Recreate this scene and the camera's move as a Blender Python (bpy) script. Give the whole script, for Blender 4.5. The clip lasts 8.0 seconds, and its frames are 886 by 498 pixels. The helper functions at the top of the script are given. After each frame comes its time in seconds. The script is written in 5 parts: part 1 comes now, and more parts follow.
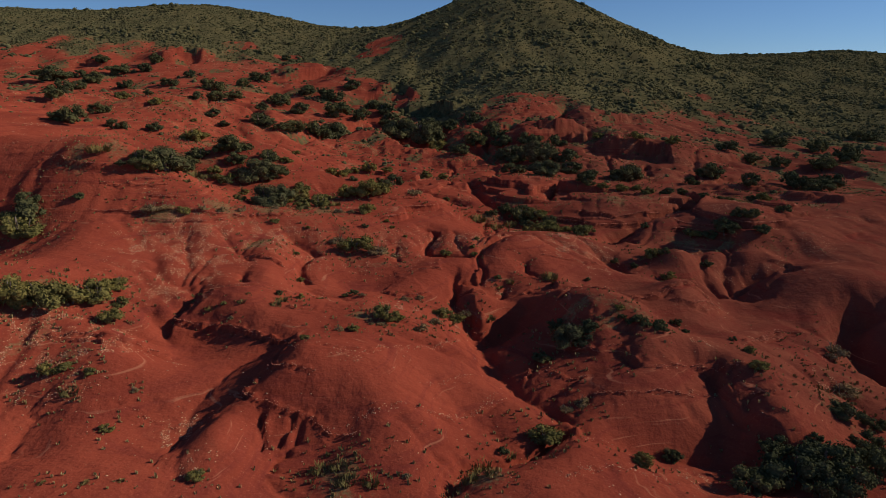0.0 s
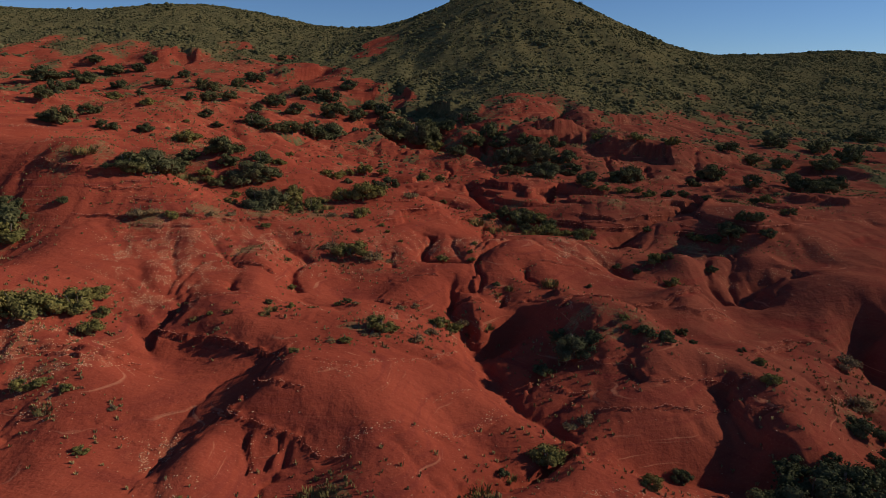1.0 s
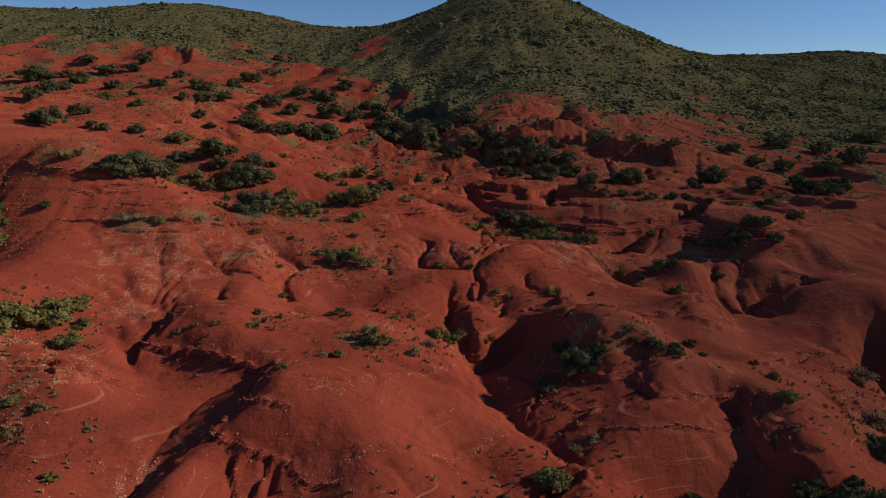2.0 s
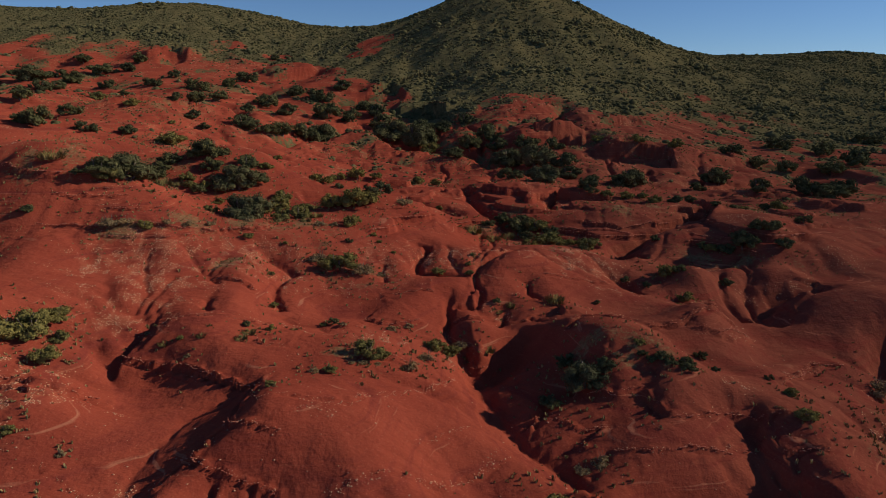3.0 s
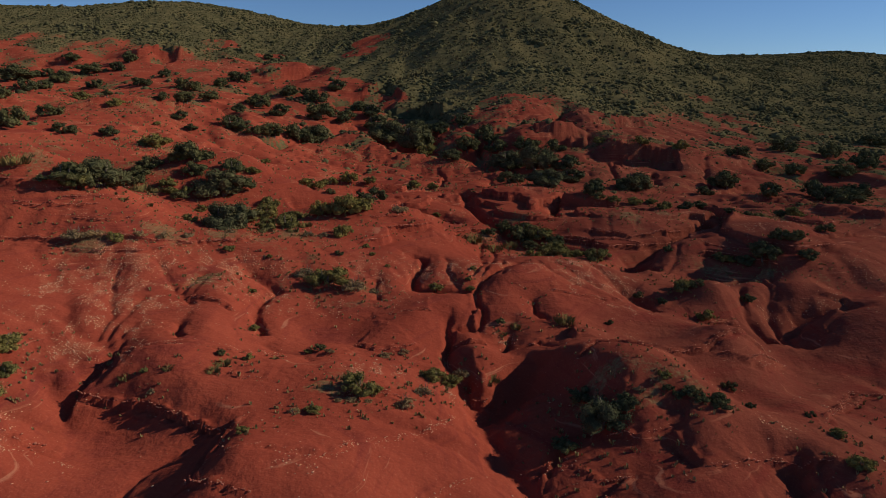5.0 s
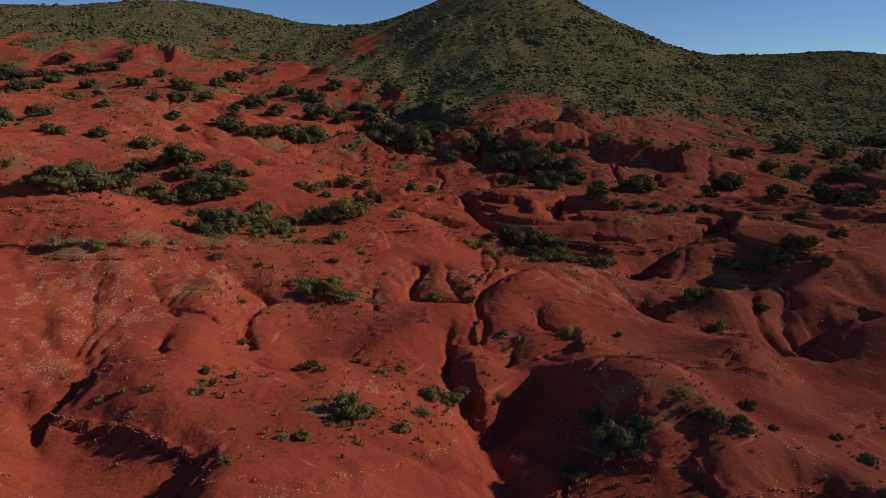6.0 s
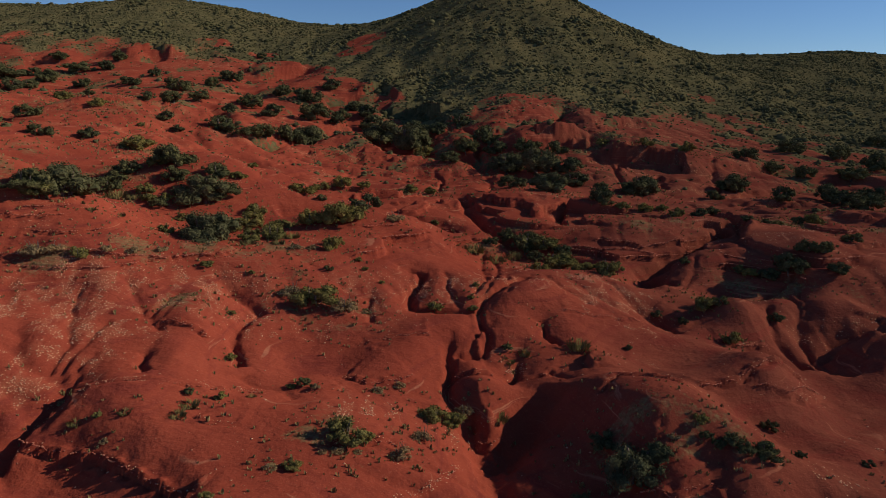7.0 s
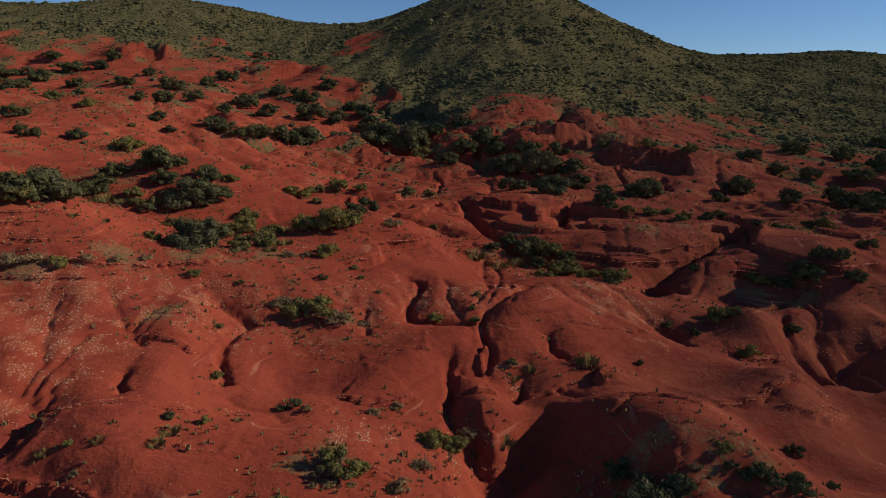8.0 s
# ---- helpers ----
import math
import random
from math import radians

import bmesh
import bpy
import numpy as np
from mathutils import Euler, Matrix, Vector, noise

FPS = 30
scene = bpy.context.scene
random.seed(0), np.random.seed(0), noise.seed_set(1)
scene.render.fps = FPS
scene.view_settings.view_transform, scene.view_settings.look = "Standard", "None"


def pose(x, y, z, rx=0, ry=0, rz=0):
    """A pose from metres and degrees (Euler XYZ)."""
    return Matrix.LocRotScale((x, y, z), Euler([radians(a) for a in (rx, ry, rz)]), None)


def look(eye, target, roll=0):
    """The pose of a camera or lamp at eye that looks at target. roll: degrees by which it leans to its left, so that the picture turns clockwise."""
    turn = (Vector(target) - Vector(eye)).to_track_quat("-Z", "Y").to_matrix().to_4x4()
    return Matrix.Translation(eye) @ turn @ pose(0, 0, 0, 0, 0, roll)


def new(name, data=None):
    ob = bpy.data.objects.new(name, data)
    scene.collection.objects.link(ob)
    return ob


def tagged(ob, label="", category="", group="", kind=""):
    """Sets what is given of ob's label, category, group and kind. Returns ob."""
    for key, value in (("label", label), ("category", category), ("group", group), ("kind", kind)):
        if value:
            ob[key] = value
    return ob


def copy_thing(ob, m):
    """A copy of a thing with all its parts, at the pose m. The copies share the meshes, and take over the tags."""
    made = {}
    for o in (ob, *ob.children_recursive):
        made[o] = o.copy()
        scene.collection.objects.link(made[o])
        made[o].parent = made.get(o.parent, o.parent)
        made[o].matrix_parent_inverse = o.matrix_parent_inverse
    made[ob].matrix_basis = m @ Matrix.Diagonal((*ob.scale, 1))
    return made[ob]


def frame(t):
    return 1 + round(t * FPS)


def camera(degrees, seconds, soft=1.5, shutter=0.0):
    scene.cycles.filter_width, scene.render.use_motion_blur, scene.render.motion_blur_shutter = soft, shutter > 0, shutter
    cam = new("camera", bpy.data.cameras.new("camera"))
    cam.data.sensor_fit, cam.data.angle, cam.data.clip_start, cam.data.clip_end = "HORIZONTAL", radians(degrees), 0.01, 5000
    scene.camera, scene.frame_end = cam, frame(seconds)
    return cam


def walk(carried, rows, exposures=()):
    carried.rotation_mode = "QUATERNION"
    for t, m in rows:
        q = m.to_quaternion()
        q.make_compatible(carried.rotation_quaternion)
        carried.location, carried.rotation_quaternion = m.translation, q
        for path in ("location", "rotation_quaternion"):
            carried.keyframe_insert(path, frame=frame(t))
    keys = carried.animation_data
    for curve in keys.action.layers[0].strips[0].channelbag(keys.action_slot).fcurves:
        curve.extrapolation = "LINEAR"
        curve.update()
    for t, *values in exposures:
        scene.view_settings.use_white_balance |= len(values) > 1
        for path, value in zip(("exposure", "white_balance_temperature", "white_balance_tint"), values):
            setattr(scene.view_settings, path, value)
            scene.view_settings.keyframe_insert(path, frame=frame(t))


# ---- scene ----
# ---- the camera and its flight ----
PATH = [
    (0, (0.000, 0.000, 30.000), (0.295, 19.498, 25.556), -0.00),
    (0.5, (0.071, 1.503, 30.000), (0.405, 21.002, 25.561), 0.01),
    (1, (0.129, 3.055, 30.000), (0.500, 22.554, 25.566), 0.03),
    (1.5, (0.174, 4.652, 30.000), (0.580, 24.151, 25.570), 0.04),
    (2, (0.208, 6.291, 30.000), (0.646, 25.790, 25.573), 0.05),
    (2.5, (0.232, 7.969, 30.000), (0.699, 27.468, 25.576), 0.06),
    (3, (0.246, 9.681, 30.000), (0.741, 29.180, 25.579), 0.08),
    (3.5, (0.250, 11.425, 30.000), (0.773, 30.924, 25.581), 0.09),
    (4, (0.246, 13.198, 29.999), (0.795, 32.696, 25.582), 0.10),
    (4.5, (0.235, 14.995, 29.999), (0.809, 34.493, 25.582), 0.12),
    (5, (0.216, 16.815, 29.999), (0.815, 36.312, 25.583), 0.13),
    (5.5, (0.191, 18.653, 29.998), (0.816, 38.149, 25.582), 0.14),
    (6, (0.161, 20.505, 29.997), (0.811, 40.001, 25.581), 0.15),
    (6.5, (0.126, 22.370, 29.997), (0.802, 41.864, 25.579), 0.17),
    (7, (0.087, 24.243, 29.996), (0.791, 43.736, 25.577), 0.18),
    (7.5, (0.045, 26.121, 29.995), (0.777, 45.612, 25.575), 0.19),
    (8, (0.000, 28.000, 29.994), (0.763, 47.490, 25.571), 0.20),
]
cam = camera(66.0, 8.0, soft=0.6)
walk(cam, [(t, look(eye, target, roll)) for t, eye, target, roll in PATH])


# ---- daylight: a low sun and a clear sky ----
SUN_HEIGHT, SUN_SIDE = radians(27), radians(4)
to_sun = Vector((math.cos(SUN_HEIGHT) * math.cos(SUN_SIDE), math.cos(SUN_HEIGHT) * math.sin(SUN_SIDE), math.sin(SUN_HEIGHT)))
sun = new("sun", bpy.data.lights.new("sun", "SUN"))
sun.data.energy, sun.data.angle, sun.data.color = 5.0, radians(0.6), (1.0, 0.86, 0.7)
sun.rotation_mode = "QUATERNION"
sun.rotation_quaternion = to_sun.to_track_quat("Z", "Y")

world = bpy.data.worlds.new("sky")
scene.world = world
world.use_nodes = True
tree = world.node_tree
sky = tree.nodes.new("ShaderNodeTexSky")
sky.sky_type, sky.sun_disc = "NISHITA", False
sky.sun_elevation, sky.sun_rotation = SUN_HEIGHT, math.pi / 2 - SUN_SIDE
sky.altitude, sky.air_density, sky.dust_density, sky.ozone_density = 2500, 1.0, 0.0, 6.0
tree.nodes["Background"].inputs[1].default_value = 0.092
tint = tree.nodes.new("ShaderNodeMix")
tint.data_type, tint.blend_type = "RGBA", "MULTIPLY"
tint.inputs[0].default_value, tint.inputs[7].default_value = 1.0, (0.97, 1.0, 1.06, 1)
tree.links.new(sky.outputs[0], tint.inputs[6])
tree.links.new(tint.outputs[2], tree.nodes["Background"].inputs[0])
scene.view_settings.exposure = -0.28


# ---- the lie of the land ----
def lattice(ix, iy, seed):
    """A repeatable random angle for each corner of a square lattice."""
    h = (ix * 374761393 + iy * 668265263 + seed * 974634777) & 0xFFFFFFFF
    h = ((h ^ (h >> 13)) * 1274126177) & 0xFFFFFFFF
    return (h ^ (h >> 16)).astype(np.float64) * (2 * math.pi / 4294967296.0)


def wave(x, y, seed=0):
    """Gradient noise, about -0.7 to 0.7, one swell a unit."""
    x, y = np.asarray(x, float), np.asarray(y, float)
    fx, fy = np.floor(x), np.floor(y)
    ix, iy = fx.astype(np.int64), fy.astype(np.int64)
    u, v = x - fx, y - fy
    su, sv = u * u * u * (u * (u * 6 - 15) + 10), v * v * v * (v * (v * 6 - 15) + 10)
    total = 0.0
    for a in (0, 1):
        for b in (0, 1):
            turn = lattice(ix + a, iy + b, seed)
            dot = np.cos(turn) * (u - a) + np.sin(turn) * (v - b)
            total = total + dot * (su if a else 1 - su) * (sv if b else 1 - sv)
    return total


def fbm(x, y, seed=0, octaves=3):
    return sum(wave(x * 2.1**k, y * 2.1**k, seed + k) * 0.5**k for k in range(octaves))


def smooth(a, b, x):
    t = np.clip((x - a) / (b - a), 0, 1)
    return t * t * (3 - 2 * t)


def along(points, x, y):
    """Distance to a line of points, signed (positive on its left), and the share of its length."""
    best = np.full(x.shape, 1e9)
    side, share = np.zeros(x.shape), np.zeros(x.shape)
    lengths = [math.dist(a, b) for a, b in zip(points, points[1:])]
    total, gone = sum(lengths), 0.0
    for (ax, ay), (bx, by), n in zip(points, points[1:], lengths):
        ux, uy = (bx - ax) / n, (by - ay) / n
        s = np.clip((x - ax) * ux + (y - ay) * uy, 0, n)
        dx, dy = x - ax - ux * s, y - ay - uy * s
        d = np.hypot(dx, dy)
        near = d < best
        best = np.where(near, d, best)
        side = np.where(near, np.sign(ux * dy - uy * dx), side)
        share = np.where(near, (gone + s) / total, share)
        gone += n
    return best, side, share


# broad swells of the ground: x, y, radius, height
SWELLS_NEAR_A = [
    (12, 30, 14, 1.7),
    (-24, 30, 14, 4.0),
    (48, 30, 14, 2.8),
    (-6, 30, 14, -2.9),
    (-42, 30, 24, -4.1),
    (1, 48, 14, 2.1),
    (-89, 48, 24, 3.2),
    (-17, 48, 14, 1.0),
    (19, 48, 14, -2.5),
    (37, 48, 14, -2.0),
    (26, 66, 14, 5.6),
    (8, 66, 14, -1.4),
    (-46, 66, 14, 4.8),
    (-10, 66, 14, 1.9),
    (44, 66, 14, -4.2),
    (34, 84, 14, -2.8),
    (52, 84, 14, 3.6),
    (-38, 84, 14, 1.7),
    (-2, 84, 14, -0.7),
    (-56, 84, 14, -3.9),
    (-20, 84, 14, 1.0),
    (16, 84, 14, 0.6),
]
SWELLS_NEAR_B = [
    (23, 102, 14, 1.6),
    (-13, 102, 14, 4.5),
    (-31, 102, 14, 1.7),
    (-49, 102, 14, 9.9),
    (59, 102, 14, 1.7),
    (5, 102, 14, 0.7),
    (-24, 120, 14, -1.9),
    (-6, 120, 14, 4.2),
    (12, 120, 14, -2.6),
    (66, 120, 24, 3.1),
    (48, 120, 14, 2.6),
    (-17, 138, 14, 2.4),
    (1, 138, 14, 2.0),
    (37, 138, 14, 1.5),
    (91, 138, 24, 3.8),
    (19, 138, 14, 3.0),
    (-35, 138, 14, 6.8),
    (55, 138, 14, 1.0),
    (26, 156, 14, 2.4),
    (-82, 156, 24, 1.1),
    (-92, 174, 14, -2.8),
    (16, 174, 24, 3.1),
]
SWELLS_NEAR = SWELLS_NEAR_A + SWELLS_NEAR_B
SWELLS_MIDDLE_A = [
    (-14, 190, 45, -3.8),
    (2, 230, 45, -4.0),
    (-78, 230, 45, 7.7),
    (42, 230, 45, 6.5),
    (58, 270, 45, 1.5),
    (18, 270, 45, 3.8),
    (-22, 270, 45, -1.3),
    (74, 310, 45, 3.6),
    (-6, 310, 45, -5.8),
    (34, 310, 45, 4.3),
    (194, 310, 45, -3.0),
    (-86, 310, 45, 3.8),
]
SWELLS_MIDDLE = SWELLS_MIDDLE_A
SWELLS_FAR_A = [
    (140, 0, 90, -4.1),
    (-180, 80, 90, 4.5),
    (-100, 160, 90, 13.8),
    (-180, 160, 90, 6.3),
    (-180, 240, 90, 5.4),
    (-270, 300, 170, 10.1),
    (140, 320, 90, -2.1),
    (-20, 320, 90, 0.6),
    (-180, 400, 90, 2.5),
    (60, 400, 90, 10.7),
    (-120, 450, 170, 11.9),
    (180, 450, 170, 11.1),
    (30, 450, 170, 16.3),
    (-420, 450, 170, 11.4),
    (330, 450, 170, 8.9),
    (-270, 450, 170, 17.0),
    (-340, 480, 90, 12.4),
    (60, 480, 90, 32.8),
    (140, 480, 90, 1.6),
    (-180, 480, 90, 11.1),
    (380, 560, 90, 14.6),
    (-180, 560, 90, 17.8),
]
SWELLS_FAR_B = [
    (60, 560, 90, 18.4),
    (-420, 560, 90, 5.4),
    (-100, 560, 90, 11.2),
    (-340, 560, 90, 20.8),
    (300, 560, 90, 4.8),
    (220, 560, 90, 4.6),
    (330, 600, 170, 18.5),
    (-420, 600, 170, 14.1),
    (180, 600, 170, 14.1),
    (-270, 600, 170, 22.2),
    (-120, 600, 170, 16.2),
    (30, 600, 170, 14.8),
    (-260, 640, 90, 4.7),
    (380, 640, 90, 14.6),
    (-340, 640, 90, 7.7),
    (-180, 640, 90, 5.2),
    (-420, 750, 170, 5.4),
    (30, 750, 170, 6.5),
    (-270, 750, 170, 8.4),
    (330, 750, 170, 9.3),
    (-120, 750, 170, 7.2),
    (180, 750, 170, 6.1),
]
SWELLS_FAR = SWELLS_FAR_A + SWELLS_FAR_B



# rounded backs and hollows: x, y, radius, height
BACKS_A = [
    (-10, 44, 4.5, -1.2),
    (-8, 46, 4.5, -1.4),
    (0, 48, 7, -0.7),
    (-20, 48, 4.5, -1.1),
    (4, 48, 4.5, -1.1),
    (30, 50, 4.5, 1.4),
    (12, 50, 4.5, 0.6),
    (20, 50, 4.5, -0.7),
    (2, 52, 4.5, -1.7),
    (-10, 54, 4.5, 1),
    (-28, 56, 4.5, 1.8),
    (-20, 58, 4.5, -0.7),
    (28, 60, 4.5, -0.9),
    (38, 60, 4.5, 0.8),
    (-24, 62, 4.5, -1.9),
    (8, 62, 4.5, -0.6),
    (28, 66, 4.5, -1),
    (42, 66, 7, 1.1),
    (14, 66, 4.5, 0.7),
    (-4, 68, 7, 0.9),
    (-20, 68, 4.5, 1.3),
    (26, 70, 4.5, -2.6),
]
BACKS_B = [
    (-30, 70, 4.5, -0.7),
    (34, 72, 4.5, -0.8),
    (42, 72, 4.5, 0.8),
    (6, 74, 4.5, 0.7),
    (12, 76, 4.5, 0.9),
    (30, 78, 4.5, 1.9),
    (-28, 78, 4.5, 0.5),
    (-12, 80, 4.5, -1.3),
    (8, 80, 4.5, -1.1),
    (24, 82, 4.5, -1.3),
    (-20, 82, 4.5, 0.9),
    (30, 82, 4.5, 0.7),
    (2, 84, 4.5, 1.3),
    (-44, 84, 4.5, 1),
    (-36, 84, 4.5, -0.8),
    (32, 88, 7, 0.5),
    (42, 88, 4.5, -0.5),
    (-12, 88, 4.5, -0.8),
    (10, 90, 12, 1.7),
    (-30, 90, 4.5, 1.1),
    (-44, 92, 4.5, -0.9),
    (44, 92, 4.5, -1.2),
]
BACKS_C = [
    (56, 94, 7, -0.9),
    (36, 94, 4.5, 1.9),
    (52, 96, 4.5, -1.6),
    (10, 96, 4.5, 1),
    (-34, 98, 4.5, 1.2),
    (-12, 102, 12, -1.6),
    (-64, 104, 12, 1.1),
    (18, 104, 12, 1.3),
    (38, 104, 4.5, -0.8),
    (42, 104, 4.5, -0.6),
    (48, 106, 4.5, 1.7),
    (52, 108, 7, 1.5),
    (-62, 110, 12, 1.5),
    (-68, 110, 12, 1.7),
    (-74, 110, 12, 1.6),
    (38, 110, 4.5, 1.5),
    (48, 114, 12, 0.6),
    (-68, 116, 12, 1.6),
    (24, 128, 12, 1.4),
    (32, 128, 7, 1.4),
    (16, 128, 7, 1.3),
    (38, 134, 12, 1.1),
]
BACKS = BACKS_A + BACKS_B + BACKS_C


def base_height(x, y):
    z = np.full(np.shape(x), 4.0)
    for group in (SWELLS_NEAR, SWELLS_MIDDLE, SWELLS_FAR, BACKS):
        for mx, my, r, h in group:
            z = z + h * np.exp(-((x - mx) ** 2 + (y - my) ** 2) / r**2)
    return z


# gullies: width, depth, course
GULLIES_A = [
    (1.0, 0.8, [(-16.5, 39.1), (-17.4, 42.5), (-18.6, 46.4), (-19.0, 49.6), (-18.4, 52.8), (-17.5, 56.3), (-15.7, 58.2), (-14.6, 60.6)]),
    (0.68, 0.9, [(-11.2, 42.4), (-11.4, 44.0), (-10.7, 44.9), (-10.1, 46.8), (-9.8, 48.7)]),
    (0.88, 0.68, [(-8.3, 39.4), (-10.5, 40.6), (-11.5, 42.3), (-12.3, 45.2), (-13.7, 49.3)]),
    (1, 0.94, [(-30.2, 43.4), (-30.7, 46.4), (-30.8, 49.8)]),
    (2, 2, [(11.1, 50.4), (10.4, 53.1), (9.5, 54.9), (8.2, 56.1), (7.0, 58.8), (6.1, 61.3), (5.7, 64.2), (5.0, 68.0), (4.3, 71.2), (3.8, 75.6)]),
]
GULLIES_B = [
    (1.3, 2.2, [(11.1, 50.4), (7.9, 47.5), (4.7, 45.6), (2.5, 44.3), (1.3, 42.5), (0.6, 39.8)]),
    (2, 1.5, [(10.9, 49.6), (13.2, 49.3), (16.8, 49.4), (20.5, 49.4), (23.5, 48.7), (24.6, 47.2), (25.8, 45.2)]),
    (1.2, 0.9, [(24.0, 48.4), (25.5, 51.5), (27.9, 54.7), (27.1, 56.5), (25.3, 57.0), (25.0, 59.5)]),
    (0.82, 1, [(10.7, 49.8), (11.8, 52.6), (13.8, 55.4)]),
    (0.8, 0.3, [(15.8, 49.5), (15.0, 52.0), (15.4, 55.1)]),
    (0.8, 0.3, [(16.4, 49.8), (16.2, 52.2), (17.0, 54.9)]),
]
GULLIES_C = [
    (0.8, 0.3, [(19.2, 49.8), (19.5, 52.7), (19.6, 54.9)]),
    (0.8, 0.3, [(21.8, 49.7), (21.7, 52.2), (21.5, 54.6)]),
    (0.61, 1, [(7.9, 55.9), (9.0, 59.4), (10.6, 62.0)]),
    (3.2, 3.6, [(48.1, 66.4), (48.6, 71.3), (48.7, 74.8), (50.7, 77.7), (54.0, 78.5)]),
    (1.7, 1.4, [(41.0, 56.0), (40.0, 60.2), (37.1, 60.3), (34.5, 58.7)]),
    (0.68, 0.59, [(0.9, 43.6), (-1.3, 45.6), (-3.3, 47.5)]),
    (1, 1, [(15.5, 64.7), (18.5, 63.2), (20.0, 62.7)]),
    (0.88, 1.6, [(4.5, 68.1), (3.7, 70.8), (3.4, 73.0), (2.6, 76.1), (2.7, 79.6), (2.6, 82.4), (3.1, 85.5)]),
]
GULLIES_D = [
    (0.88, 1.6, [(2.6, 82.4), (4.4, 82.5), (6.0, 83.0), (6.6, 85.4), (6.2, 88.5), (6.1, 91.1), (7.6, 94.2), (9.7, 96.6), (13.3, 101.8)]),
    (1, 1.9, [(6.1, 91.3), (3.4, 91.6), (1.2, 92.1), (-0.6, 92.5), (-1.0, 94.4), (-0.2, 98.0), (0.4, 102.0), (-1.0, 103.0), (-2.3, 103.6)]),
    (0.68, 1.2, [(13.1, 84.1), (12.3, 86.3), (12.3, 89.5)]),
    (0.68, 1.2, [(7.3, 77.5), (8.5, 80.0), (9.0, 82.1)]),
    (0.68, 1.2, [(12.9, 76.8), (11.8, 78.5), (10.9, 79.5)]),
    (3, 3.2, [(5.2, 67.6), (6.9, 70.8), (9.0, 73.6), (10.6, 75.0), (11.9, 76.3)]),
]
GULLIES_E = [
    (1.1, 1.6, [(-14.6, 76.8), (-16.3, 81.7), (-16.9, 84.2), (-16.6, 86.6), (-15.6, 89.0), (-18.2, 91.2), (-20.7, 93.3)]),
    (0.88, 0.77, [(-14.3, 75.8), (-12.7, 74.5), (-10.4, 73.5), (-8.7, 71.4)]),
    (0.68, 0.68, [(-21.8, 80.4), (-24.0, 83.6), (-23.9, 86.4), (-23.0, 89.8)]),
    (0.68, 0.68, [(-29.0, 73.1), (-28.2, 74.3), (-28.7, 78.1), (-31.2, 84.6), (-31.9, 87.5)]),
    (0.68, 0.59, [(-27.1, 72.5), (-27.4, 74.5), (-27.3, 78.3), (-26.9, 82.1)]),
    (0.68, 0.59, [(-25.6, 72.4), (-26.0, 74.8), (-25.6, 76.8)]),
    (0.68, 0.68, [(-23.7, 82.7), (-25.6, 85.3), (-28.7, 90.0)]),
    (0.68, 1.1, [(-20.3, 72.5), (-21.7, 75.1), (-22.2, 77.6)]),
]
GULLIES_F = [
    (0.68, 0.77, [(-4.4, 88.3), (-5.4, 91.5), (-5.2, 93.6)]),
    (0.68, 0.85, [(6.3, 89.7), (7.8, 95.8), (10.0, 106.8), (11.2, 119.9)]),
    (0.61, 0.68, [(9.5, 93.5), (10.3, 98.3), (10.7, 104.1)]),
    (0.68, 0.77, [(5.1, 90.6), (3.6, 94.7), (3.0, 103.4)]),
    (0.82, 1, [(6.1, 94.1), (8.0, 99.4), (8.4, 113.4), (9.9, 123.0)]),
    (0.61, 0.51, [(18.4, 92.7), (16.3, 96.4), (14.6, 102.1)]),
    (0.61, 0.51, [(21.5, 93.5), (19.4, 96.9), (16.9, 102.4)]),
    (0.61, 0.51, [(24.8, 94.4), (23.6, 98.5), (21.7, 105.5)]),
    (0.88, 1.4, [(28.0, 91.1), (26.4, 93.6), (25.2, 95.5), (24.0, 97.7)]),
]
GULLIES_G = [
    (1, 1.5, [(39.3, 86.1), (38.5, 89.3), (37.9, 91.6), (38.7, 94.7), (39.6, 97.3)]),
    (1, 1.4, [(40.9, 85.2), (40.6, 87.3), (41.3, 92.4), (43.6, 97.8), (44.4, 101.6)]),
    (1.5, 1.3, [(42.8, 84.3), (41.2, 86.9), (41.5, 88.9), (44.6, 90.4), (47.1, 91.0)]),
    (2.6, 3.4, [(31.2, 104.9), (30.5, 109.0), (31.5, 114.9), (36.3, 118.5), (39.2, 119.6), (42.0, 121.2)]),
    (2.6, 4, [(40.0, 120.8), (43.2, 123.2), (45.5, 124.2), (48.9, 128.9)]),
    (0.82, 1.4, [(40.4, 100.4), (43.8, 103.0), (47.3, 105.1)]),
    (1, 1.2, [(42.9, 94.5), (44.7, 98.5), (46.4, 102.8)]),
    (0.82, 0.85, [(31.2, 102.4), (34.7, 106.9), (37.1, 112.2)]),
]
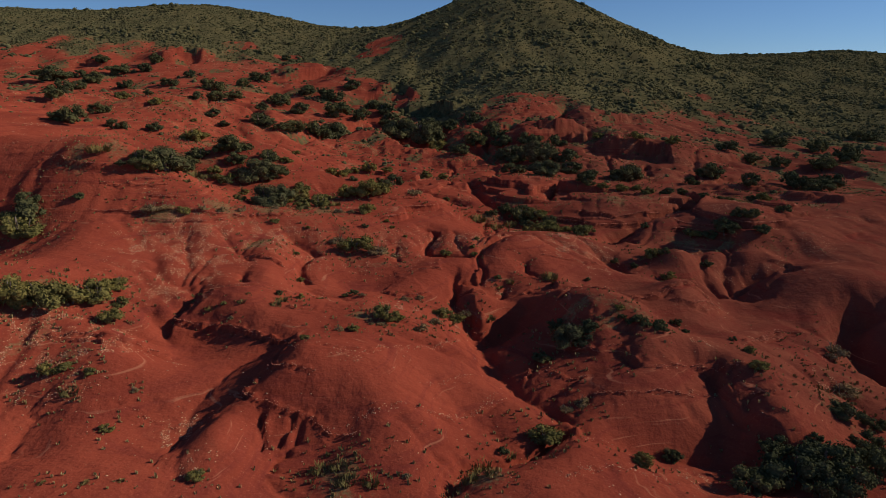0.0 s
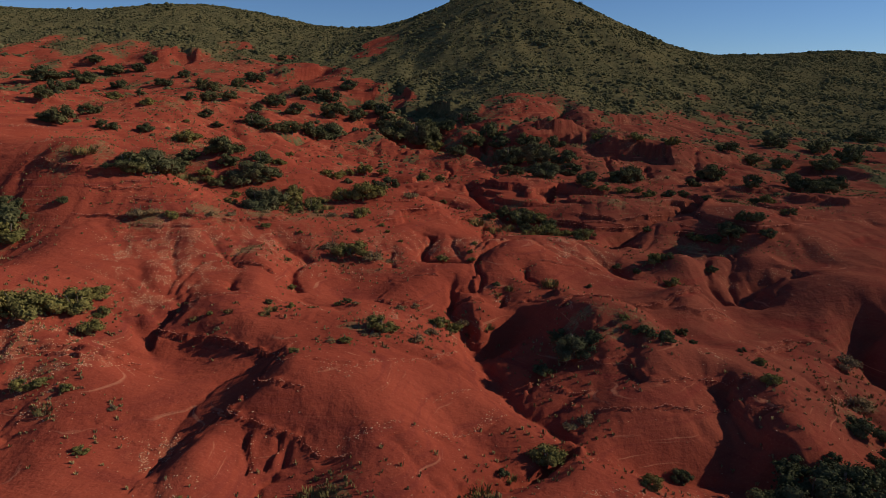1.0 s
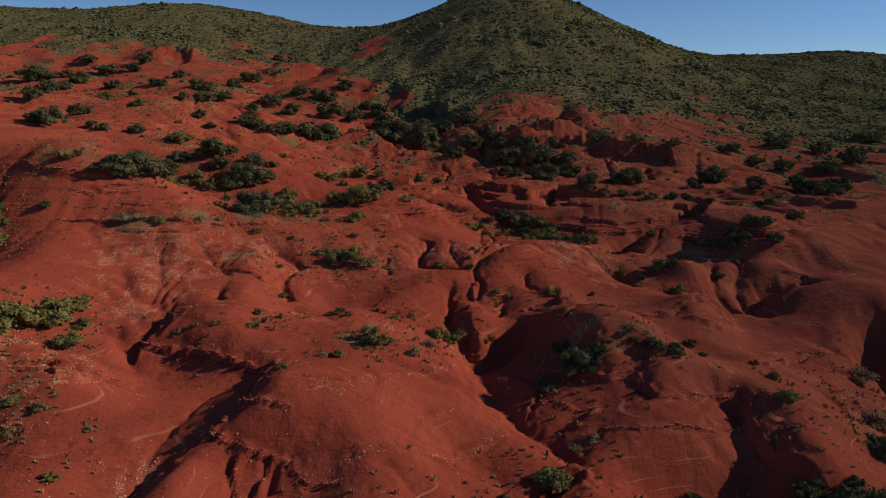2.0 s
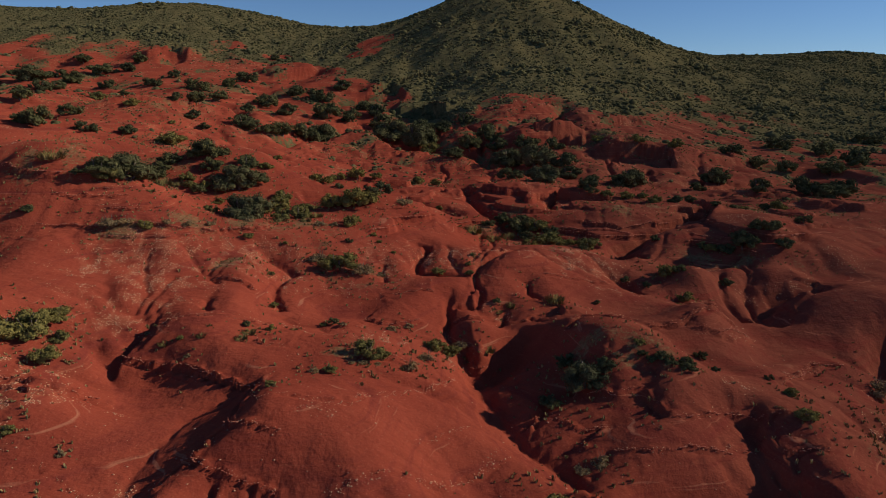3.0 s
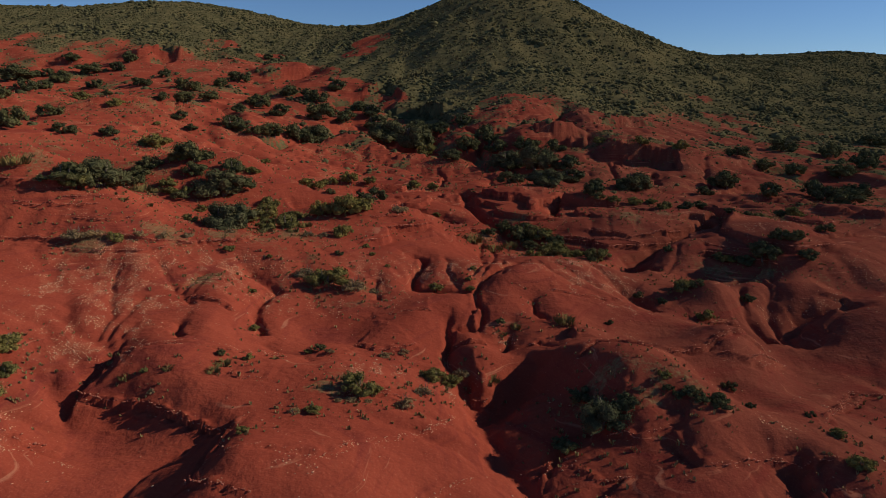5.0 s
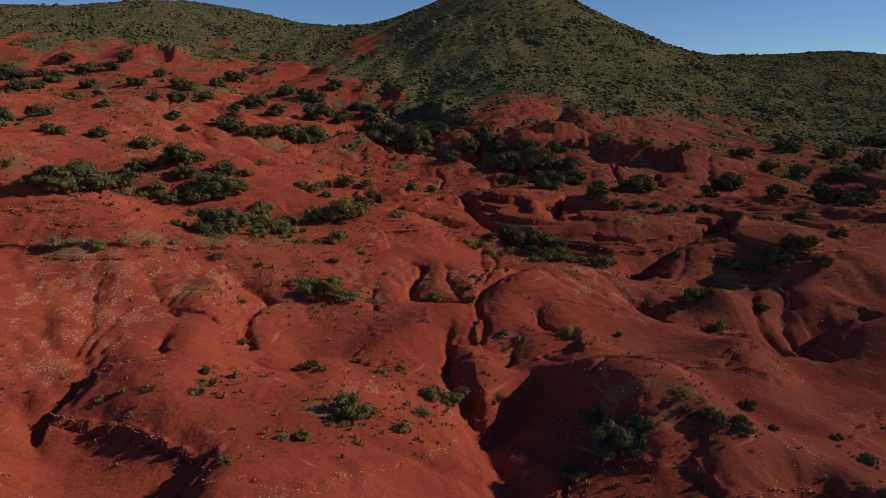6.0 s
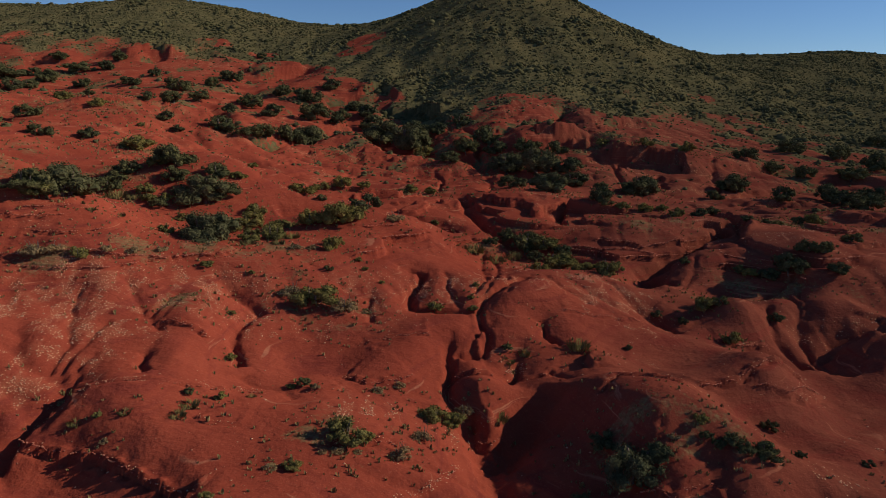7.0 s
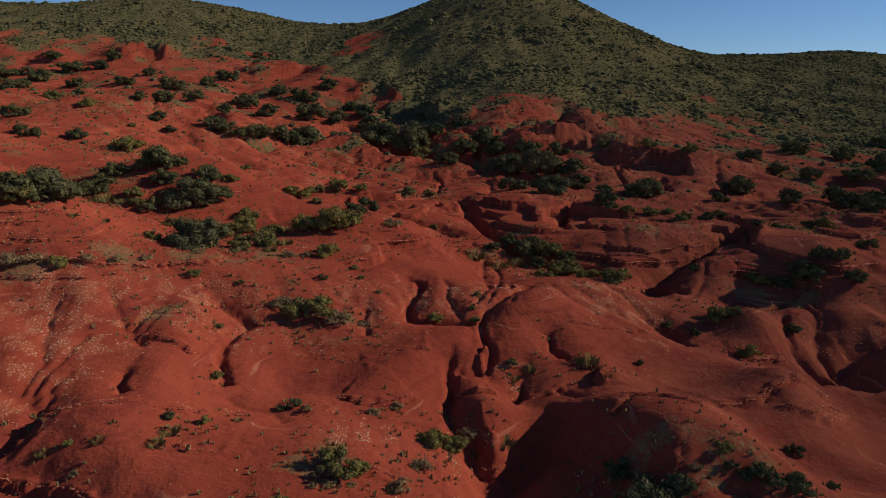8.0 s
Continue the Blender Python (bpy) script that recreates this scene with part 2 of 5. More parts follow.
GULLIES_H = [
    (0.82, 0.85, [(37.0, 102.7), (39.9, 107.7), (41.3, 112.4)]),
    (2.2, 2.7, [(27.7, 112.5), (23.5, 118.0), (17.9, 121.6), (14.9, 123.3), (13.1, 127.7), (10.8, 130.3), (10.2, 135.9), (9.2, 144.0), (8.8, 162.8)]),
    (1.5, 2.9, [(22.8, 129.5), (23.0, 134.8), (25.6, 142.3), (31.4, 152.8)]),
    (0.8, 0.35, [(25.7, 114.8), (27.6, 126.0), (28.6, 132.3)]),
    (0.8, 0.35, [(32.9, 114.7), (34.5, 123.9), (38.0, 136.0)]),
    (0.8, 0.35, [(28.0, 111.3), (29.9, 122.7), (31.9, 131.2)]),
    (0.68, 0.59, [(57.5, 107.7), (57.0, 111.4), (57.1, 116.6)]),
    (0.68, 0.51, [(-30.6, 96.8), (-30.9, 101.2), (-32.4, 106.4)]),
]
GULLIES_I = [
    (0.68, 0.68, [(1.8, 121.4), (-3.5, 114.0), (-6.3, 113.7)]),
    (3.4, 2.6, [(-22, 127), (-13, 131), (-4, 133), (3, 131), (7, 127)]),
    (4.8, 5, [(37.7, 185.7), (30.2, 192.8), (21.6, 211.7), (14.6, 231.3), (5.7, 233.7), (-5.6, 249.2), (-18.4, 266.3), (-28.5, 284.9), (-38.6, 239.8), (-45.3, 220.0), (-57.1, 228.1), (-74.9, 279.8)]),
    (3.2, 5.4, [(54.3, 243.3), (49.1, 247.9), (50.2, 272.8), (55.9, 285.7)]),
    (2, 3.4, [(18.8, 217.4), (18.4, 234.0), (18.9, 252.2), (10.9, 274.4)]),
    (2, 2.5, [(1.2, 244.4), (4.3, 261.5), (2.6, 295.0)]),
    (3.2, 2.7, [(68.3, 174.6), (85.5, 187.5), (107.6, 200.4), (124.9, 194.8)]),
]
GULLIES_J = [
    (1.4, 1.7, [(49.4, 180.8), (50.4, 195.6), (53.4, 210.2)]),
    (1.4, 1.7, [(71.1, 181.7), (79.3, 206.2), (89.2, 226.8)]),
    (1.4, 1.7, [(58.5, 182.5), (62.7, 200.5)]),
    (3.2, 3.6, [(-12.8, 336.9), (-28.2, 334.0), (-37.8, 327.6), (-45.8, 312.9)]),
    (1.4, 1.3, [(-18.9, 134.5), (-21.7, 189.7), (-14.5, 210.8)]),
    (1.4, 1.3, [(4.2, 172.2), (6.5, 202.7), (4.3, 212.7)]),
    (1.4, 1.3, [(14.7, 165.0), (16.9, 180.5), (17.3, 200.6)]),
]
GULLIES = GULLIES_A + GULLIES_B + GULLIES_C + GULLIES_D + GULLIES_E + GULLIES_F + GULLIES_G + GULLIES_H + GULLIES_I + GULLIES_J

# hard bands that stand out as ledges: step, course (the low side lies on the right of the course)
LEDGES_A = [
    (0.5, [(-6.4, 76.8), (-4.2, 75.8), (-1.7, 76.9), (-0.2, 78.1)]),
    (0.3, [(-4.8, 83.3), (-1.9, 84.5), (1.3, 84.6)]),
    (0.35, [(-8.9, 73.0), (-6.0, 73.8)]),
    (0.22, [(-24.9, 70.2), (-20.4, 70.8), (-16.8, 71.2), (-11.9, 73.5)]),
    (0.6, [(22.0, 74.6), (26.4, 76.0), (30.4, 78.2), (34.0, 78.7)]),
    (0.6, [(30.4, 88.8), (32.4, 88.7), (36.1, 89.1)]),
    (0.5, [(-23.1, 81.8), (-21.2, 81.6), (-18.1, 80.9)]),
    (0.6, [(2.6, 79.3), (5.0, 78.5), (6.6, 78.8)]),
    (0.35, [(8.6, 79.6), (11.9, 78.7)]),
    (0.35, [(-6.0, 64.3), (-1.7, 66.0)]),
    (0.6, [(4.3, 71.5), (5.6, 71.4), (6.5, 71.8)]),
    (0.3, [(-15.0, 67.1), (-14.2, 66.4), (-11.6, 66.4)]),
]
LEDGES_B = [
    (0.4, [(13.5, 72.0), (15.5, 73.8), (17.6, 73.5), (20.2, 71.1)]),
    (0.3, [(14.4, 90.3), (17.7, 90.3), (23.4, 92.1)]),
    (0.19, [(-12.2, 54.0), (-7.5, 54.5), (-5.4, 54.7), (-4.3, 57.1), (-1.3, 59.6), (2.6, 64.8)]),
    (0.19, [(-6.3, 47.5), (-4.4, 48.1), (-2.1, 49.0), (1.5, 50.0), (3.8, 51.9), (6.5, 54.8)]),
    (0.12, [(-1.0, 53.2), (1.6, 55.1), (4.4, 58.3)]),
]
LEDGES_C = [
    (0.37, [(-36.1, 58.4), (-33.8, 59.3), (-31.5, 59.8)]),
    (0.5, [(-31.5, 59.5), (-30.2, 59.0), (-28.6, 58.9), (-24.1, 59.2)]),
    (0.25, [(22.4, 55.4), (24.6, 55.3)]),
    (0.43, [(26.1, 54.4), (28.3, 53.7), (29.4, 53.2)]),
    (0.19, [(10.6, 48.5), (14.7, 49.7)]),
]
LEDGES_D = [
    (0.43, [(31.3, 64.4), (39.2, 73.7), (43.0, 73.8)]),
    (0.15, [(-25.3, 50.7), (-22.0, 48.7), (-18.4, 47.1)]),
    (0.19, [(8.9, 41.5), (11.2, 43.1), (13.5, 44.3)]),
    (3, [(53.4, 213.7), (63.5, 213.8), (71.9, 208.8), (69.9, 198.6)]),
    (1, [(-86.0, 184.3), (-78.5, 192.1), (-67.4, 204.5), (-58.3, 220.7)]),
    (0.9, [(-101.8, 184.1), (-92.1, 188.6)]),
    (2.6, [(34.5, 232.8), (51.9, 229.3)]),
    (2.5, [(-144.9, 380.6), (-135.8, 396.4), (-125.3, 391.3)]),
    (3, [(-14.5, 316.6), (-0.9, 313.7), (9.5, 297.4)]),
    (1, [(56.5, 249.7), (76.4, 270.6), (91.5, 270.7)]),
]
LEDGES = LEDGES_A + LEDGES_B + LEDGES_C + LEDGES_D

# hard beds that crop out along the slopes: x, y, reach to either side, level there, step
BEDS_A = [
    (-25.4, 94.8, 13.4, 13.33, 0.35),
    (-35.3, 99.9, 4.1, 16.21, 0.4),
    (-39.2, 98.3, 2.3, 18.35, 0.4),
    (-7.7, 146.6, 10.6, 12.06, 0.9),
    (-0.1, 138.1, 5.5, 11.13, 0.5),
    (15.8, 143.1, 8.3, 11.20, 1),
    (15.8, 139.9, 6.4, 10.05, 0.8),
    (-3.2, 116.4, 4.2, 12.58, 0.4),
    (-2.7, 105.4, 4.7, 11.32, 1),
    (6.9, 128.8, 3.2, 8.69, 0.5),
    (35.7, 141.0, 14.3, 10.28, 0.8),
    (36.2, 135.2, 10.2, 8.55, 0.7),
    (32.1, 123.4, 10.0, 7.23, 0.8),
    (43.2, 111.3, 4.1, 8.30, 0.9),
    (50.8, 115.1, 5.8, 10.09, 1.2),
    (61.9, 128.4, 10.5, 9.75, 0.5),
]
BEDS = BEDS_A

# brows: height, run of the slope below, course (the low side lies on the right of the course)
BROWS_A = [
    (4.2, 8, [(-30, 148), (-18, 149), (-8, 149), (0, 149), (4, 147)]),
    (3.2, 7, [(4, 150), (12, 147), (21, 146)]),
    (3.4, 8, [(21, 145), (30, 144), (38, 142), (45, 139)]),
    (1.1, 4, [(-38.0, 89.7), (-24.8, 95.3), (-11.3, 97.1)]),
    (2.6, 5, [(-16, 116), (-8, 117), (-1, 117), (4, 114)]),
    (5, 1.3, [(54.7, 151.2), (53.8, 139.6), (53.0, 130.8), (49.5, 121.8), (44.8, 115.3)]),
    (3.2, 2.4, [(39.7, 115.4), (35.9, 112.9), (31.6, 107.2), (28.9, 100.8)]),
]
BROWS = BROWS_A

# scarps: height, run of the face, reach of the lip behind and of the foot below, course (the low side lies on the right of the course)
SCARPS_A = [
    (1.3, 0.35, 5, 0.8, [(-12.0, 61.5), (-12.9, 59), (-12.8, 55), (-12.9, 52.4), (-14.3, 51.4), (-15.2, 49.6), (-16.4, 48)]),
    (0.6, 0.4, 4, 1, [(-15, 50.2), (-16.6, 48), (-17.9, 45.5), (-18.3, 43), (-18.2, 40)]),
    (1, 0.15, 3, 2.5, [(-26.4, 66.2), (-25.2, 65.4), (-21, 64.5), (-17.5, 62.5), (-14.4, 60.2), (-12.9, 59.2)]),
    (1.2, 0.3, 2.5, 1.3, [(-23.8, 72), (-24.6, 70), (-25.4, 67.8), (-25.9, 65.4), (-26, 63.6)]),
    (1.8, 0.8, 4, 1.4, [(27.6, 60), (26.4, 57.2), (25.9, 55), (26.3, 52.5), (27.4, 49.5), (28.5, 47)]),
    (2.2, 2.6, 4, 3, [(12, 75.5), (13.4, 72), (15, 68.5), (15.6, 65), (15.2, 62.5), (14.6, 60.5)]),
]
SCARPS_B = [
    (0.5, 0.15, 3, 1.5, [(-13.8, 53.3), (-12.2, 51.7), (-9.3, 51.0)]),
    (0.5, 0.15, 3, 1.5, [(-16.3, 51.0), (-14.0, 49.5), (-11.1, 48.3), (-9.6, 48.0), (-7.4, 46.3), (-5.3, 45.9)]),
    (1, 0.35, 2.5, 1.6, [(-10.1, 48.5), (-10.3, 47.2), (-11.0, 45.3)]),
    (0.7, 0.3, 2.5, 1.5, [(-12.9, 48.7), (-12.4, 46.8), (-12.0, 44.5)]),
    (0.4, 0.15, 2.5, 1.5, [(-34.6, 58.9), (-32.3, 58.5), (-30.4, 58.2)]),
    (0.8, 0.25, 2.5, 1.5, [(-30.6, 58.5), (-29.1, 57.6), (-28.1, 57.5), (-25.5, 60.1)]),
    (0.6, 0.3, 3, 1.5, [(-31.8, 49.9), (-30.6, 49.3)]),
    (0.6, 0.15, 2.5, 1.5, [(13.3, 62.0), (15.7, 60.8), (17.9, 61.2)]),
    (1.3, 0.4, 3, 1.2, [(17.8, 61.1), (18.5, 59.2), (19.2, 57.5)]),
]
SCARPS_C = [
    (0.4, 0.15, 2.5, 1.5, [(19.2, 57.5), (20.9, 57.7), (23.3, 58.8)]),
    (0.9, 0.25, 3, 1.5, [(24.2, 59.2), (26.3, 58.7), (28.6, 57.5)]),
    (0.3, 0.12, 2, 1, [(13.9, 55.0), (16.6, 54.1), (20.2, 54.6), (22.8, 54.8)]),
    (0.45, 0.15, 2, 1, [(10.3, 60.1), (12.0, 58.0), (14.4, 58.1)]),
    (0.7, 0.25, 2, 1.2, [(14.4, 58.2), (13.4, 57.3), (11.6, 55.7)]),
    (0.8, 0.3, 2, 1.2, [(9.7, 61.7), (9.0, 60.1), (8.3, 59.0)]),
    (0.9, 0.3, 3, 1.5, [(4.4, 73.8), (5.2, 72.2), (6.0, 71.9)]),
    (0.6, 0.2, 3, 1.5, [(33.6, 68.9), (36.0, 69.9), (41.3, 73.8)]),
    (0.7, 0.3, 3, 2, [(27.8, 74.5), (31.7, 75.2), (36.6, 80.1)]),
]
SCARPS_D = [
    (1.2, 0.3, 5, 2.5, [(7.7, 163.5), (14.5, 144.6), (22.0, 142.0)]),
    (2.2, 0.9, 6, 3, [(25.2, 143.5), (30.2, 138.4), (35.7, 136.6)]),
    (0.6, 0.15, 3, 2, [(26.7, 122.6), (32.9, 120.3), (41.7, 123.5)]),
    (1.3, 0.25, 4, 2.5, [(-55.4, 99.3), (-49.5, 96.7), (-44.1, 97.1), (-38.5, 100.7)]),
    (0.5, 0.15, 3, 2, [(-45.9, 94.8), (-41.4, 95.5), (-37.4, 96.8)]),
    (0.6, 0.15, 3, 2, [(-46.2, 90.7), (-40.8, 90.6), (-36.2, 90.9), (-29.3, 92.3), (-24.1, 95.7), (-17.3, 98.1)]),
    (1.2, 0.25, 4, 2.5, [(-18.2, 144.8), (-11.8, 148.6), (-3.7, 148.8), (2.3, 166.8)]),
    (0.5, 0.15, 3, 2, [(40.3, 112.2), (42.9, 109.9), (45.3, 107.3)]),
]
SCARPS_E = [
    (1, 0.3, 4, 2.5, [(53.0, 109.6), (60.6, 113.6), (69.7, 117.8)]),
    (1.2, 0.4, 4, 2.5, [(47.5, 95.0), (50.9, 94.1), (50.7, 90.0)]),
    (2, 0.8, 4, 3, [(48.0, 89.1), (46.6, 91.1), (43.4, 90.6)]),
    (0.6, 0.2, 3, 1.5, [(27.3, 75.3), (30.4, 74.9), (35.3, 78.8)]),
    (0.8, 0.3, 3, 1.5, [(25.7, 95.6), (27.2, 94.6), (28.0, 93.3)]),
    (1.3, 0.5, 3, 2, [(16.0, 82.7), (15.2, 80.2), (14.9, 78.3)]),
    (1, 0.4, 3, 2, [(6.6, 87.4), (5.7, 84.7), (5.5, 81.3)]),
    (5, 8, 12, 18, [(-40.3, 197.1), (-56.5, 214.2), (-65.6, 208.3), (-78.6, 192.4), (-87.5, 187.5)]),
    (5, 6, 10, 14, [(-8.6, 229.2), (-18.5, 254.9), (-31.3, 291.2), (-38.2, 301.5)]),
]
SCARPS_F = [
    (6, 3, 20, 10, [(-80, 372), (-70, 382), (-58, 395)]),
    (7, 6, 18, 12, [(-142.7, 379.0), (-138.6, 392.1), (-130.3, 393.9), (-123.3, 390.1)]),
    (5, 2, 14, 8, [(28, 224), (40, 230), (52, 238)]),
    (3, 3, 14, 8, [(48.3, 217.0), (58.6, 214.2), (68.1, 212.2), (70.3, 201.6)]),
    (3, 2, 12, 7, [(76.8, 204.6), (92.2, 213.2), (112.7, 226.4)]),
    (3, 2, 12, 7, [(105.3, 208.6), (120.4, 211.6), (126.1, 197.1)]),
    (2, 1.5, 8, 5, [(67.7, 170.0), (77.6, 168.2), (88.3, 165.9)]),
    (2, 1.2, 8, 5, [(71.8, 138.7), (77.6, 136.0), (81.4, 130.4)]),
]
SCARPS_G = [
    (4, 2, 14, 9, [(-191.0, 365.4), (-182.2, 375.5), (-166.8, 372.0)]),
    (4, 2, 14, 9, [(-28.6, 339.9), (-15.9, 351.8), (-7.4, 333.1)]),
    (3, 2, 12, 8, [(-2.1, 314.1), (7.3, 301.0), (14.3, 276.6)]),
    (3, 1.5, 10, 6, [(56.4, 257.7), (71.2, 267.3), (85.2, 271.3)]),
    (0.5, 0.15, 3, 2, [(21.9, 123.1), (28.0, 120.6), (34.4, 119.5)]),
]
SCARPS = SCARPS_A + SCARPS_B + SCARPS_C + SCARPS_D + SCARPS_E + SCARPS_F + SCARPS_G

# rounded knolls: x, y, radius, height
KNOLLS = [
    (-3.5, 50.5, 11, 1.2),
    (-14.6, 44.2, 4.5, 1),
    (18.6, 53.9, 5.5, 1.2),
    (-7.7, 42.6, 5, 0.5),
    (31.2, 56.7, 7, 1.2),
    (27.1, 50.9, 3.5, 1),
    (-2.3, 80.3, 5, 0.8),
    (5.4, 76.9, 3.4, 1.4),
    (-19.8, 74.2, 6, 0.8),
    (28.2, 83.4, 10, 1.3),
    (18.5, 69.1, 8, 1.2),
    (11.2, 75.2, 3, 1.2),
    (-13.8, 78.8, 4, 0.8),
    (42.4, 96.9, 5, 1.5),
    (47.2, 95.7, 5, 1.5),
    (35.3, 94.9, 5, 1.2),
]

# pale limestone rubble: x, y, radius, thickness of the scatter
RUBBLE_A = [
    (-32, 84, 9, 1),
    (-27, 84, 7, 1),
    (-28, 74, 6, 0.9),
    (-27, 87, 6, 0.7),
    (-22, 89, 6, 1),
    (21, 97, 7, 1),
    (16, 97, 5, 0.7),
    (-7, 94, 5, 0.7),
    (2, 97, 4, 1),
    (6, 96, 4, 0.8),
    (10, 98, 4, 0.7),
    (-3, 92, 4, 0.7),
    (-16, 91, 5, 0.6),
    (-9, 88, 5, 0.6),
    (24, 89, 5, 0.5),
    (22, 81, 3, 0.5),
    (9, 83, 3, 0.8),
    (-15, 86, 3, 0.8),
    (-4, 70, 3, 0.9),
    (2, 71, 4, 0.5),
    (-35, 60, 7, 1),
    (-31, 56, 6, 0.9),
    (-37, 61, 6, 0.9),
    (-27, 61, 3, 0.4),
]
RUBBLE_B = [
    (-37, 57, 4, 1),
    (-19, 47, 2.5, 0.9),
    (-16, 41, 2.5, 0.6),
    (-6, 53, 3, 0.5),
    (-3, 44, 2, 0.4),
    (-10, 40, 2, 0.6),
    (16, 52, 2.5, 0.4),
    (20, 46, 3, 0.6),
    (38, 61, 3, 0.7),
    (26, 61, 4, 0.5),
    (42, 92, 5, 0.5),
    (49, 95, 4, 0.5),
    (-19, 96, 9, 0.3),
    (-25, 97, 7, 0.3),
    (-102, 195, 18, 0.5),
    (-72, 156, 14, 0.4),
    (-107, 399, 30, 0.8),
    (-113, 370, 25, 0.5),
    (31, 284, 14, 0.8),
    (36, 255, 10, 0.8),
    (89, 276, 14, 0.6),
    (126, 314, 14, 0.5),
    (-180, 371, 20, 0.5),
    (-146, 370, 15, 0.5),
]
RUBBLE = RUBBLE_A + RUBBLE_B

# grass grows thick: x, y, radius
GRASSY_A = [
    (15, 67, 5),
    (19, 64, 4),
    (32, 99, 4),
    (40, 105, 5),
    (45, 102, 4),
    (-7, 89, 4),
    (-13, 90, 4),
    (-5, 66, 4),
    (-7, 65, 3),
    (-19, 100, 5),
    (-17, 102, 5),
    (-24, 98, 4),
    (0, 167, 6),
    (-16, 166, 6),
    (39, 147, 8),
    (50, 150, 6),
    (20, 118, 6),
    (16, 127, 6),
    (9, 124, 5),
    (-36, 91, 5),
    (-30, 95, 5),
    (-25, 96, 4),
    (-14, 98, 5),
    (-23, 87, 4),
    (61, 134, 10),
    (85, 158, 14),
    (-48, 130, 12),
    (-55, 163, 12),
    (-49, 101, 8),
    (-75, 201, 22),
]
GRASSY_B = [
    (-85, 194, 14),
    (-68, 219, 16),
    (-23, 231, 12),
    (9, 221, 12),
    (72, 231, 20),
    (60, 231, 14),
    (95, 242, 16),
    (-53, 88, 5),
    (-39, 64, 5),
    (-35, 67, 5),
    (-32, 55, 3),
    (-6, 41, 4),
    (3, 42, 3),
    (30, 47, 5),
    (37, 55, 5),
    (-38, 59, 4),
    (40, 62, 4),
]
GRASSY_C = [
    (-22, 118, 3),
    (-16, 105, 2),
    (-21, 103, 3),
    (-40, 122, 3),
    (-11, 113, 2),
    (-36, 122, 3),
    (-11, 92, 2),
    (-7, 91, 2),
    (-67, 146, 6),
    (-48, 99, 3),
    (16, 119, 4),
    (18, 103, 2),
    (34, 126, 5),
    (41, 128, 4),
    (31, 130, 4),
    (53, 100, 3),
    (-2, 68, 2),
    (1, 72, 2),
    (-5, 65, 2),
    (65, 136, 6),
    (73, 129, 5),
]
GRASSY = GRASSY_A + GRASSY_B + GRASSY_C

# bare red soil on the hills: x, y, radius
BARE_A = [
    (-130, 379, 17),
    (-115, 433, 11),
    (-57, 357, 18),
    (-30, 434, 12),
    (-178, 378, 14),
    (-179, 353, 16),
    (-155, 385, 12),
    (-35, 347, 14),
    (-15, 333, 10),
    (32, 290, 10),
    (38, 254, 14),
    (93, 274, 16),
    (124, 308, 14),
    (78, 263, 12),
    (-86, 418, 10),
    (135, 349, 8),
    (-93, 390, 14),
    (-35, 416, 10),
    (-66, 388, 15),
    (-50, 376, 12),
]
BARE = BARE_A


